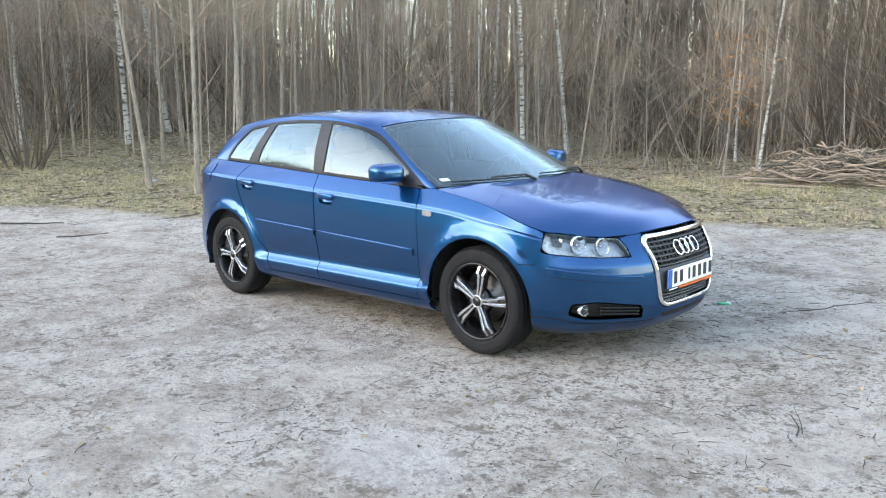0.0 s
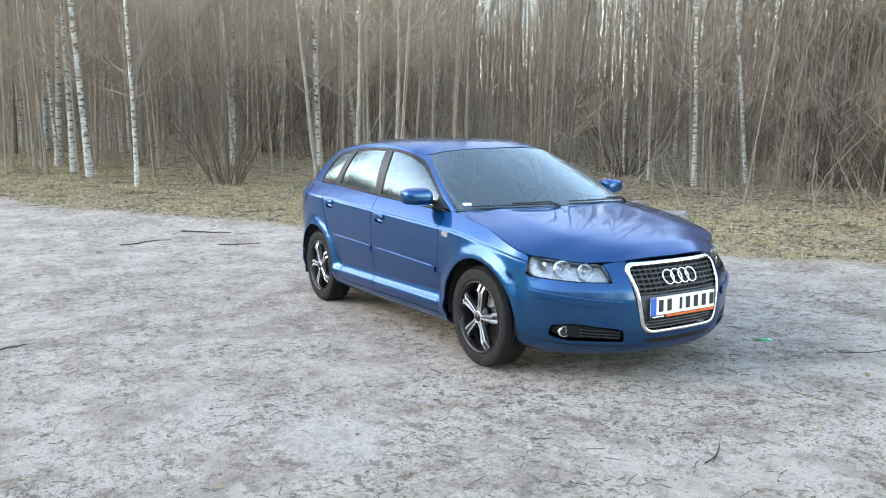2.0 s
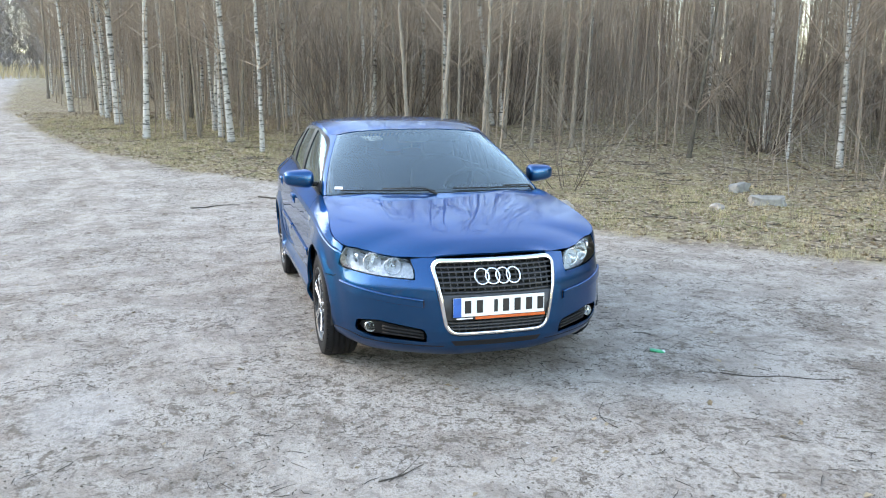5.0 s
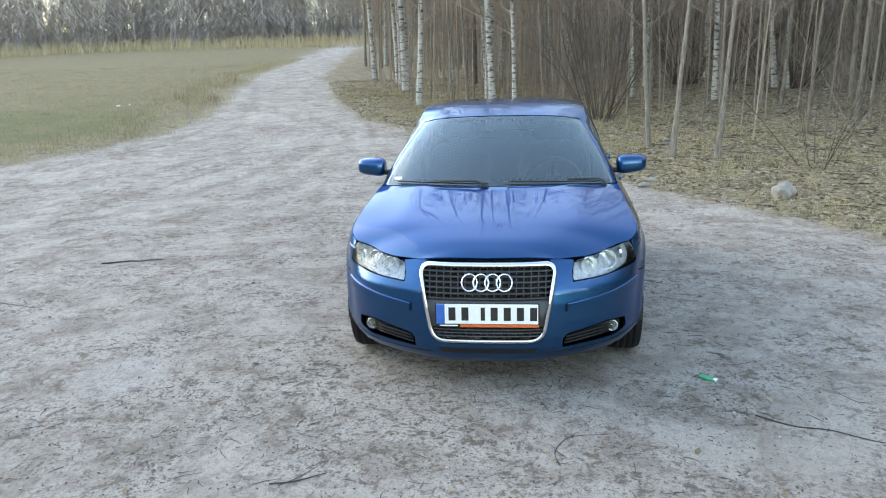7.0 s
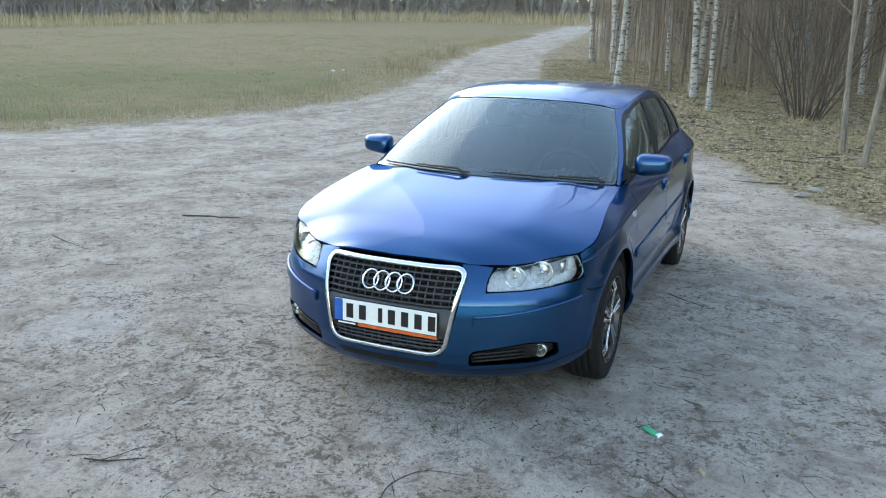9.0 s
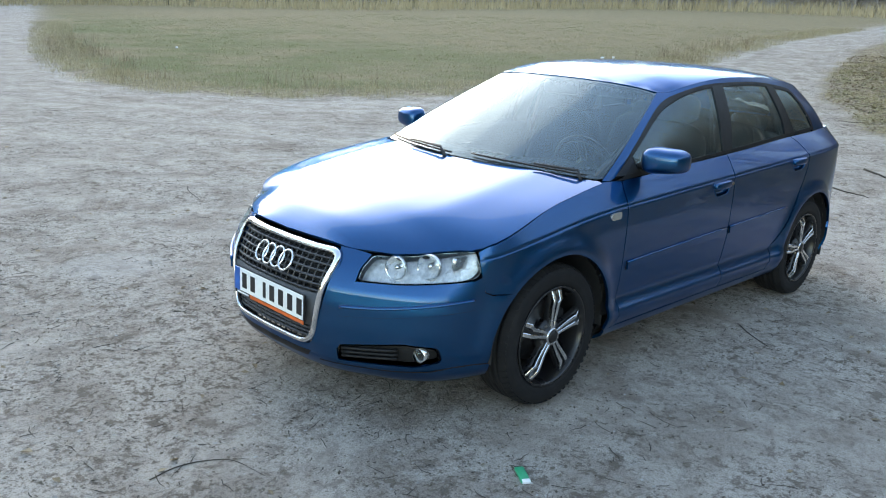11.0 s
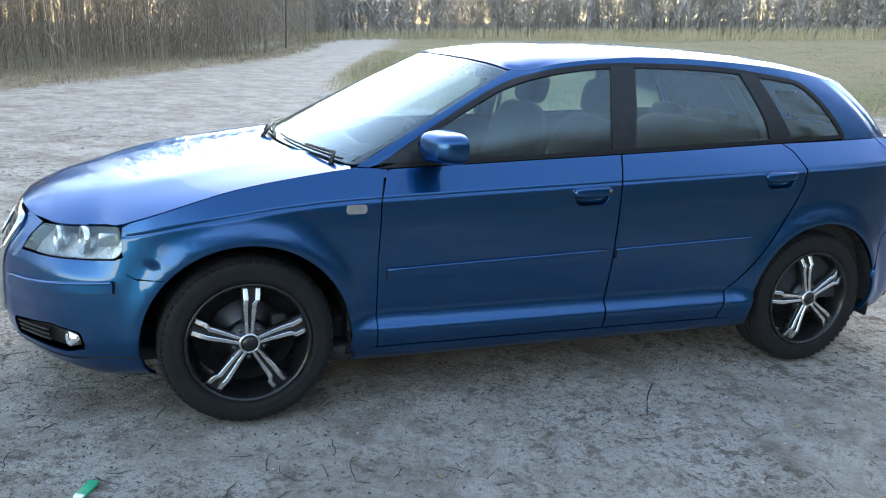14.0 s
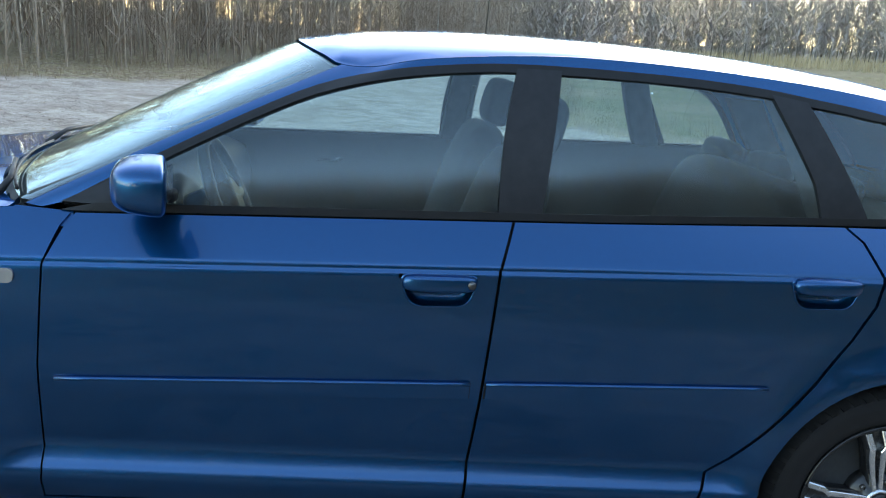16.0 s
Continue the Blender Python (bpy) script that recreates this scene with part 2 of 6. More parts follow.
def mesh_part(name, verts, faces, material, parent, label="", smooth=True, normals=None):
    me = bpy.data.meshes.new(name)
    me.from_pydata([tuple(v) for v in verts], [], faces)
    me.validate()
    me.polygons.foreach_set("use_smooth", [smooth] * len(me.polygons))
    if normals is not None and len(normals) == len(me.vertices):
        me.normals_split_custom_set_from_vertices([tuple(n) for n in normals])
    me.materials.append(material)
    ob = new(name, me)
    if parent is not None:
        ob.parent = parent
    if label:
        ob["label"] = label
    return ob


def thing(name, label, category, at=None, group="", kind=""):
    ob = new(name)
    ob.empty_display_size = 0.1
    if at is not None:
        ob.matrix_basis = at
    return tagged(ob, label, category, group, kind)


def spline(pts, n):
    """Catmull-Rom through the points, n steps a span."""
    p = np.array(pts, float)
    p = np.vstack([2 * p[0] - p[1], p, 2 * p[-1] - p[-2]])
    out = []
    for i in range(1, len(p) - 2):
        a, b, c, d = p[i - 1], p[i], p[i + 1], p[i + 2]
        for k in range(n):
            t = k / n
            out.append(0.5 * (2 * b + (c - a) * t + (2 * a - 5 * b + 4 * c - d) * t * t + (3 * b - a - 3 * c + d) * t ** 3))
    out.append(p[-2])
    return np.array(out)


def rounded(pts, r, n=5):
    """A closed outline with its corners rounded. r: one radius or one a corner."""
    out = []
    m = len(pts)
    for i in range(m):
        a, b, c = (np.array(pts[(i + k) % m], float) for k in (-1, 0, 1))
        rr = r[i] if isinstance(r, (list, tuple)) else r
        e, f = a - b, c - b
        le, lf = np.linalg.norm(e), np.linalg.norm(f)
        q = min(rr, le * 0.45, lf * 0.45)
        if q < 1e-5:
            out.append(tuple(b))
            continue
        s, t = b + e / le * q, b + f / lf * q
        for k in range(n + 1):
            w = k / n
            out.append(tuple((1 - w) ** 2 * s + 2 * w * (1 - w) * b + w * w * t))
    return out


def clip(poly, axis, limit, keep_less):
    out = []
    m = len(poly)
    for i in range(m):
        a, b = poly[i], poly[(i + 1) % m]
        ia = (a[axis] <= limit) if keep_less else (a[axis] >= limit)
        ib = (b[axis] <= limit) if keep_less else (b[axis] >= limit)
        if ia:
            out.append(a)
        if ia != ib:
            t = (limit - a[axis]) / (b[axis] - a[axis])
            q = [a[0] + (b[0] - a[0]) * t, a[1] + (b[1] - a[1]) * t]
            q[axis] = limit
            out.append(tuple(q))
    return out


def inset(poly, d):
    """Move a closed outline inwards by d (either winding)."""
    p = [np.array(q, float) for q in poly]
    p = [q for i, q in enumerate(p) if np.linalg.norm(q - p[i - 1]) > 1e-6]
    m = len(p)
    area = sum(p[i][0] * p[(i + 1) % m][1] - p[(i + 1) % m][0] * p[i][1] for i in range(m))
    s = 1 if area > 0 else -1
    out = []
    for i in range(m):
        e, f = p[i] - p[i - 1], p[(i + 1) % m] - p[i]
        ne = np.array((-e[1], e[0])) / np.linalg.norm(e)
        nf = np.array((-f[1], f[0])) / np.linalg.norm(f)
        k = ne + nf
        l = k @ k
        k = k * (2 / l) if l > 0.4 else ne
        out.append(tuple(p[i] + s * d * k))
    return out


def panel(name, surf, outline, step, material, parent, label="", side=1, gap=0.0016, off=0.0, depth=0.014, out_hint=None, both=False, cuts=()):
    """A sheet on the surface surf(a, b) within an outline of (a, b), or within several, with an edge turned inwards."""
    outlines = outline if isinstance(outline[0], list) else [outline]
    sa, sb = step if isinstance(step, tuple) else (step, step)
    ids, ab, faces = {}, [], []

    def vid(q):
        k = (round(q[0] * 20000), round(q[1] * 20000))
        if k not in ids:
            ids[k] = len(ab)
            ab.append(q)
        return ids[k]

    for shape in outlines:
        poly = inset([tuple(q) for q in shape], gap) if gap else [tuple(q) for q in shape]
        a0, a1 = min(q[0] for q in poly), max(q[0] for q in poly)
        b0, b1 = min(q[1] for q in poly), max(q[1] for q in poly)
        columns = [sa * k for k in range(math.floor(a0 / sa), math.ceil(a1 / sa) + 1)]
        rows = sorted([sb * k for k in range(math.floor(b0 / sb), math.ceil(b1 / sb) + 1) if all(abs(sb * k - q) > .3 * sb for q in cuts)] + [q for q in cuts if b0 - sb < q < b1 + sb])
        for la, ha in zip(columns, columns[1:]):
            strip = clip(clip(poly, 0, la, False), 0, ha, True)
            if len(strip) < 3:
                continue
            for lb, hb in zip(rows, rows[1:]):
                cell = clip(clip(strip, 1, lb, False), 1, hb, True)
                f = []
                for q in cell:
                    v = vid(q)
                    if not f or (f[-1] != v and f[0] != v):
                        f.append(v)
                if len(f) >= 3 and len(set(f)) == len(f):
                    ar = sum(ab[f[k]][0] * ab[f[(k + 1) % len(f)]][1] - ab[f[(k + 1) % len(f)]][0] * ab[f[k]][1] for k in range(len(f)))
                    if abs(ar) > 1e-8:
                        faces.append(f if ar > 0 else f[::-1])
    verts, normals = [], []
    ea, eb = (.15, .03) if surf is green else ((.02, .01) if surf in (hood_surface, roof_surface) else (.025, .002))
    for a, b in ab:
        p = Vector(surf(a, b))
        n = (Vector(surf(a + ea, b)) - Vector(surf(a - ea, b))).cross(Vector(surf(a, b + eb)) - Vector(surf(a, b - eb)))
        n = n.normalized() if n.length > 1e-12 else Vector((0, 0, 1))
        verts.append(p)
        normals.append(n)
    hint = Vector(out_hint)
    flip = sum(n.dot(hint) for n in normals) < 0
    if flip:
        normals = [-n for n in normals]
        faces = [f[::-1] for f in faces]
    verts = [v + n * off for v, n in zip(verts, normals)]
    count = {}
    for f in faces:
        for k in range(len(f)):
            count[(f[k], f[(k + 1) % len(f)])] = True
    edges = [e2 for e2 in count if (e2[1], e2[0]) not in count]
    extra = {}
    for u, v in edges:
        q = []
        for w, dd in ((v, 0.0), (u, 0.0), (u, depth), (v, depth)):
            k = (w, dd)
            if k not in extra:
                extra[k] = len(verts)
                verts.append(verts[w] - normals[w] * dd)
                normals.append(normals[w])
            q.append(extra[k])
        faces.append(q)
    # the turned edge gets normals pointing out of the sheet
    for u, v in edges:
        t = (verts[v] - verts[u]).cross(normals[u])
        if t.length > 1e-9:
            t.normalize()
            for w in (u, v):
                for dd in (0.0, depth):
                    normals[extra[(w, dd)]] = t
    if both:
        m = len(verts)
        verts += [Vector((v.x, -v.y, v.z)) for v in verts]
        normals += [Vector((n.x, -n.y, n.z)) for n in normals]
        faces += [[w + m for w in f[::-1]] for f in faces]
    elif side < 0:
        verts = [Vector((v.x, -v.y, v.z)) for v in verts]
        normals = [Vector((n.x, -n.y, n.z)) for n in normals]
        faces = [f[::-1] for f in faces]
    return mesh_part(name, verts, faces, material, parent, label, True, normals)


def box(bm, lo, hi, bevel=0.0, segments=2):
    r = bmesh.ops.create_cube(bm, size=1.0)
    for v in r["verts"]:
        v.co = Vector([lo[k] + (hi[k] - lo[k]) * (v.co[k] + 0.5) for k in range(3)])
    if bevel:
        es = list({e for v in r["verts"] for e in v.link_edges})
        bmesh.ops.bevel(bm, geom=es, offset=bevel, segments=segments, affect="EDGES", profile=0.5)
    return r


def tube(verts, faces, path, radii, sides=8, cap=True):
    """Add a round tube along a path to plain vertex and face lists."""
    base = len(verts)
    up = Vector((0.3, 0.2, 1)).normalized()
    n = len(path)
    for i, p in enumerate(path):
        p = Vector(p)
        d = (Vector(path[min(i + 1, n - 1)]) - Vector(path[max(i - 1, 0)]))
        d = d.normalized() if d.length > 1e-9 else Vector((0, 0, 1))
        s = d.cross(up)
        if s.length < 0.1:
            s = d.cross(Vector((1, 0, 0)))
        s.normalize()
        t = d.cross(s)
        r = radii[i] if isinstance(radii, (list, tuple, np.ndarray)) else radii
        for k in range(sides):
            a = 2 * math.pi * k / sides
            verts.append(p + (s * math.cos(a) + t * math.sin(a)) * r)
    for i in range(n - 1):
        for k in range(sides):
            a, b = base + i * sides + k, base + i * sides + (k + 1) % sides
            faces.append((a, b, b + sides, a + sides))
    if cap:
        faces.append(tuple(range(base, base + sides))[::-1])
        faces.append(tuple(range(base + (n - 1) * sides, base + n * sides)))


def lathe(profile, n, axis="y"):
    """Turn a profile of (radius, along) round an axis: vertices and faces."""
    verts, faces = [], []
    m = len(profile)
    for i in range(n):
        a = 2 * math.pi * i / n
        c, s = math.cos(a), math.sin(a)
        for r, h in profile:
            verts.append((r * c, h, r * s) if axis == "y" else ((h, r * c, r * s) if axis == "x" else (r * c, r * s, h)))
    for i in range(n):
        j = (i + 1) % n
        for k in range(m - 1):
            faces.append((i * m + k, j * m + k, j * m + k + 1, i * m + k + 1))
    return verts, faces


# ---- the car's surfaces: x ahead, y to its left ----
PLAN = spline([(2.165, 0), (2.155, .2), (2.12, .34), (2.065, .45), (1.985, .58), (1.89, .69), (1.76, .778), (1.6, .828), (1.45, .85),
               (1.29, .858), (1.0, .858), (.6, .857), (0, .856), (-.6, .856), (-1.0, .858), (-1.29, .86), (-1.55, .845), (-1.75, .805),
               (-1.9, .74), (-2.01, .63), (-2.08, .45), (-2.11, .25), (-2.12, 0)], 16)
ARC = np.concatenate([[0], np.cumsum(np.linalg.norm(np.diff(PLAN, axis=0), axis=1))])
TAN = np.gradient(PLAN, axis=0)
TAN /= np.linalg.norm(TAN, axis=1)[:, None]
MID = int(np.argmin(abs(PLAN[:, 0])))


def ux(x):
    """Where along the plan's outline the side stands at x."""
    return float(np.interp(-x, -PLAN[:, 0], ARC))


def uy(y):
    """The same for the nose, by y."""
    k = MID
    return float(np.interp(y, PLAN[:k, 1], ARC[:k]))


def smooth(a, b, x):
    """0 at a, 1 at b, eased."""
    t = min(1.0, max(0.0, (x - a) / (b - a)))
    return t * t * (3 - 2 * t)


def crease(x):
    z = .832 + .048 * (.83 - x)
    if x > .83:
        z -= .09 * ((x - .83) / .9) ** 2
    return z


def belt(x):
    return .930 + .053 * (.8 - x)


SIDE_Z = [.15, .19, .22, .26, .315, .345, .385, .45, .56, .66, .76, .85]
SIDE_D = [.16, .075, .03, .012, -.008, -.004, .024, .014, .003, .003, .004, .010]
SILL_D = [.16, .075, .03, .012, .006, .004, .004, .003, .003, .003, .004, .010]
NOSE_Z = [.15, .18, .21, .25, .32, .40, .50, .56, .60, .65, .70, .74, .80]
NOSE_D = [.14, .085, .045, .02, .004, 0, 0, .008, .026, .055, .09, .13, .20]
TAIL_Z = [.15, .20, .26, .32, .45, .55, .62, .70, .80, .90, 1.0, 1.08]
TAIL_D = [.12, .06, .02, .005, 0, .005, .03, .04, .045, .06, .085, .12]


def side_inset(x, z):
    zc = crease(x)
    mask = smooth(1.0, .8, abs(x)) if abs(x) > .8 else 1.0
    zz = z
    if z > .6:
        zz = .6 + (z - .6) * (.26 / (zc - .008 - .6)) if z < zc - .008 else .86
    lo = mask * np.interp(zz, SIDE_Z, SIDE_D) + (1 - mask) * np.interp(zz, SIDE_Z, SILL_D)
    fade = 1 - .7 * smooth(1.25, 1.75, x)
    if z > zc - .008:
        k = z - zc
        s = min(1.0, (k + .008) / .008)
        lo = .011 + .001 * s
        if k > 0:
            lo += .69 * k + 1.2 * k * k + .30 * k * smooth(.3, 1.2, -x)
    d = lo * (fade if z > .62 else 1)
    d += .004 * max(0.0, 1 - abs(z - zc) / .0036)
    # the wheel arches swell outwards
    for hx in (1.289, -1.289):
        r = math.hypot(x - hx, z - .316)
        if .3 < r < .62 and z > .2:
            d -= .024 * math.exp(-((r - .375) / .055) ** 2) * smooth(.2, .34, z)
    return d


def lower(u, z):
    """The body below the belt."""
    px, py = float(np.interp(u, ARC, PLAN[:, 0])), float(np.interp(u, ARC, PLAN[:, 1]))
    tx, ty = float(np.interp(u, ARC, TAN[:, 0])), float(np.interp(u, ARC, TAN[:, 1]))
    l = math.hypot(tx, ty)
    nx, ny = -ty / l, tx / l
    if nx * px + ny * py < 0:
        nx, ny = -nx, -ny
    w = smooth(1.9, 1.62, px)
    v = smooth(-1.98, -1.7, px)
    d = 0.0
    if w > 0 and v > 0:
        d += w * v * side_inset(px, z)
    if w < 1:
        d += (1 - w) * float(np.interp(z, NOSE_Z, NOSE_D))
    if v < 1:
        d += (1 - v) * float(np.interp(z, TAIL_Z, TAIL_D))
    return (px - nx * d, py - ny * d, z)


def body(u, v):
    """The same surface, with the crease at v = .88 everywhere."""
    px = float(np.interp(u, ARC, PLAN[:, 0]))
    return lower(u, v + lift(px, v))


def lift(px, v):
    return (crease(max(-1.8, min(1.7, px))) - .88) * smooth(.45, .80, v)


def B(points):
    """Outline points on body() from ('x' or 'y', value, z)."""
    out = []
    for k, w, z in points:
        u = ux(w) if k == "x" else uy(w)
        px = float(np.interp(u, ARC, PLAN[:, 0]))
        lo, hi = z - .25, z + .25
        for _ in range(30):
            m = (lo + hi) / 2
            if m + lift(px, m) < z:
                lo = m
            else:
                hi = m
        out.append((u, lo))
    return out


CUTS = (.80, .84, .862, .872, .8765, .88, .8835, .895)


def bowl(name, surf, outline, depth, material, parent, side=1, label=""):
    """A shallow hollow within an outline."""
    o = [np.array(p, float) for p in outline]
    mid = sum(o) / len(o)
    vs, fs = [], []
    n = len(o)
    rings = ((1.06, .0), (1.03, -.0035), (1.0, -.003), (.975, .003), (.92, .6 * depth), (.78, .95 * depth), (.35, depth))
    last = len(rings) - 1
    for s, d in rings:
        for p in o:
            q = Vector(surf(*(mid + (p - mid) * s)))
            vs.append((q.x, (q.y - d) * side, q.z))
    q = Vector(surf(*mid))
    vs.append((q.x, (q.y - depth) * side, q.z))
    for k in range(last):
        for m in range(n):
            fs.append((k * n + m, k * n + (m + 1) % n, (k + 1) * n + (m + 1) % n, (k + 1) * n + m))
    for m in range(n):
        fs.append((last * n + m, last * n + (m + 1) % n, (last + 1) * n))
    return mesh_part(name, vs, fs, material, parent, label)


HOOD_C = spline([(.80, .985), (.95, .968), (1.1, .948), (1.3, .917), (1.5, .885), (1.7, .847), (1.9, .800), (1.97, .776), (2.03, .748), (2.06, .730), (2.085, .711), (2.13, .675)], 8)
HOOD_Y = spline([(.80, .73), (.88, .742), (1.1, .762), (1.35, .77), (1.6, .766), (1.73, .75), (1.80, .69), (1.88, .60), (1.98, .475), (2.05, .38), (2.10, .345), (2.13, .34)], 8)
HOOD_S = spline([(.80, .942), (.88, .936), (1.1, .905), (1.35, .858), (1.6, .783), (1.73, .737), (1.80, .724), (1.88, .712), (1.96, .706), (2.03, .706), (2.08, .704), (2.13, .675)], 8)


for row in HOOD_Y:
    if row[0] < 1.74:
        row[1] = lower(ux(row[0]), float(np.interp(row[0], HOOD_S[:, 0], HOOD_S[:, 1])))[1]
# the bonnet's front edge runs along the nose, over the lamps and the grille
TOP_EDGE = []
for u in np.linspace(ux(1.72), 0, 70):
    px = float(np.interp(u, ARC, PLAN[:, 0]))
    p = lower(u, float(np.interp(px, (1.70, 1.80, 1.90, 2.0, 2.16), (.742, .729, .712, .704, .710))))
    TOP_EDGE.append((p[0] + .004, p[1] + .001))
TOP_EDGE = np.array(TOP_EDGE)
for row in HOOD_Y:
    if row[0] > 1.74:
        row[1] = max(.33, float(np.interp(row[0], TOP_EDGE[:, 0], TOP_EDGE[:, 1])))
HOOD_Y[:, 1] = np.convolve(np.pad(HOOD_Y[:, 1], 3, mode="edge"), np.ones(7) / 7, "valid")


def hood_z(x, y):
    c, ys, s = (float(np.interp(x, t[:, 0], t[:, 1])) for t in (HOOD_C, HOOD_Y, HOOD_S))
    t = abs(y) / ys
    ridge = .006 * math.exp(-((t - .62) / .12) ** 2) * smooth(2.0, 1.5, x)
    return s + (c - s) * (1 - t ** 3.2) + ridge


def hood_surface(x, y):
    return (x, y, hood_z(x, y))


G_LOW = spline([(1.075, 0, .950), (1.06, .25, .950), (1.005, .5, .947), (.94, .66, .942), (.885, .735, .938), (.80, .757, .932), (.5, .754, .947),
                (-.24, .742, .985), (-.6, .728, 1.004), (-1.1, .695, 1.031), (-1.45, .69, 1.05), (-1.70, .66, 1.055), (-1.87, .57, 1.05), (-1.97, .40, 1.045),
                (-2.01, .2, 1.04), (-2.02, 0, 1.04)], 10)
G_TOP = spline([(.345, 0, 1.345), (.33, .2, 1.342), (.29, .38, 1.332), (.245, .485, 1.318), (.20, .55, 1.302), (.12, .582, 1.305), (-.02, .60, 1.338),
                (-.32, .607, 1.372), (-.62, .605, 1.378), (-.97, .592, 1.366), (-1.22, .578, 1.345), (-1.43, .558, 1.318), (-1.60, .505, 1.292), (-1.69, .38, 1.300),
                (-1.73, .19, 1.308), (-1.74, 0, 1.311)], 10)
for row in G_LOW:
    if -1.72 < row[0] < .80:
        row[1] = lower(ux(row[0]), row[2])[1] - .003
G_U = np.linspace(0, 15, len(G_LOW))


def green(u, t):
    """The greenhouse, from the belt (t 0) to the roof's edge (t 1)."""
    side = 1
    if u < 0:
        u, side = -u, -1
    elif u > 15:
        u, side = 30 - u, -1
    a = [float(np.interp(u, G_U, G_LOW[:, k])) for k in range(3)]
    b = [float(np.interp(u, G_U, G_TOP[:, k])) for k in range(3)]
    p = [a[k] + (b[k] - a[k]) * t for k in range(3)]
    bulge = .022 * 4 * t * (1 - t)
    l = math.hypot(a[0] * .35, a[1]) or 1
    return (p[0] + bulge * a[0] * .35 / l, side * (p[1] + bulge * a[1] / l), p[2])


def gxz(x, z):
    """The greenhouse's (u, t) on the car's side at x and z."""
    lo, hi = 3.6, 13.0
    for _ in range(40):
        m = (lo + hi) / 2
        za, zb = float(np.interp(m, G_U, G_LOW[:, 2])), float(np.interp(m, G_U, G_TOP[:, 2]))
        t = (z - za) / (zb - za)
        if green(m, t)[0] > x:
            lo = m
        else:
            hi = m
    return (lo, t)


ROOF_C = spline([(.36, 1.338), (.345, 1.345), (.25, 1.366), (.1, 1.391), (-.1, 1.410), (-.4, 1.422), (-.7, 1.424), (-1.0, 1.415), (-1.3, 1.393), (-1.55, 1.358), (-1.74, 1.313)], 8)


def roof_z(x, y):
    c = float(np.interp(-x, -ROOF_C[:, 0], ROOF_C[:, 1]))
    ye, ze = (float(np.interp(-x, -G_TOP[:, 0], G_TOP[:, k])) for k in (1, 2))
    t = min(1.0, abs(y) / max(ye, 1e-3))
    return ze + (c - ze) * (1 - t ** 2.6) ** .7


def roof_surface(x, y):
    return (x, y, roof_z(x, y))


def L(points):
    """Outline points ('x' or 'y', value, z) on the lower body."""
    return [((ux(v) if k == "x" else uy(v)), z) for k, v, z in points]


def arch(hx, r, a0, a1, n=18):
    return [("x", hx + r * math.cos(radians(a0 + (a1 - a0) * k / n)), .316 + r * math.sin(radians(a0 + (a1 - a0) * k / n))) for k in range(n + 1)]


def crease_run(x0, x1, dz=0.0, n=8):
    return [("x", x0 + (x1 - x0) * k / n, crease(x0 + (x1 - x0) * k / n) + dz) for k in range(n + 1)]


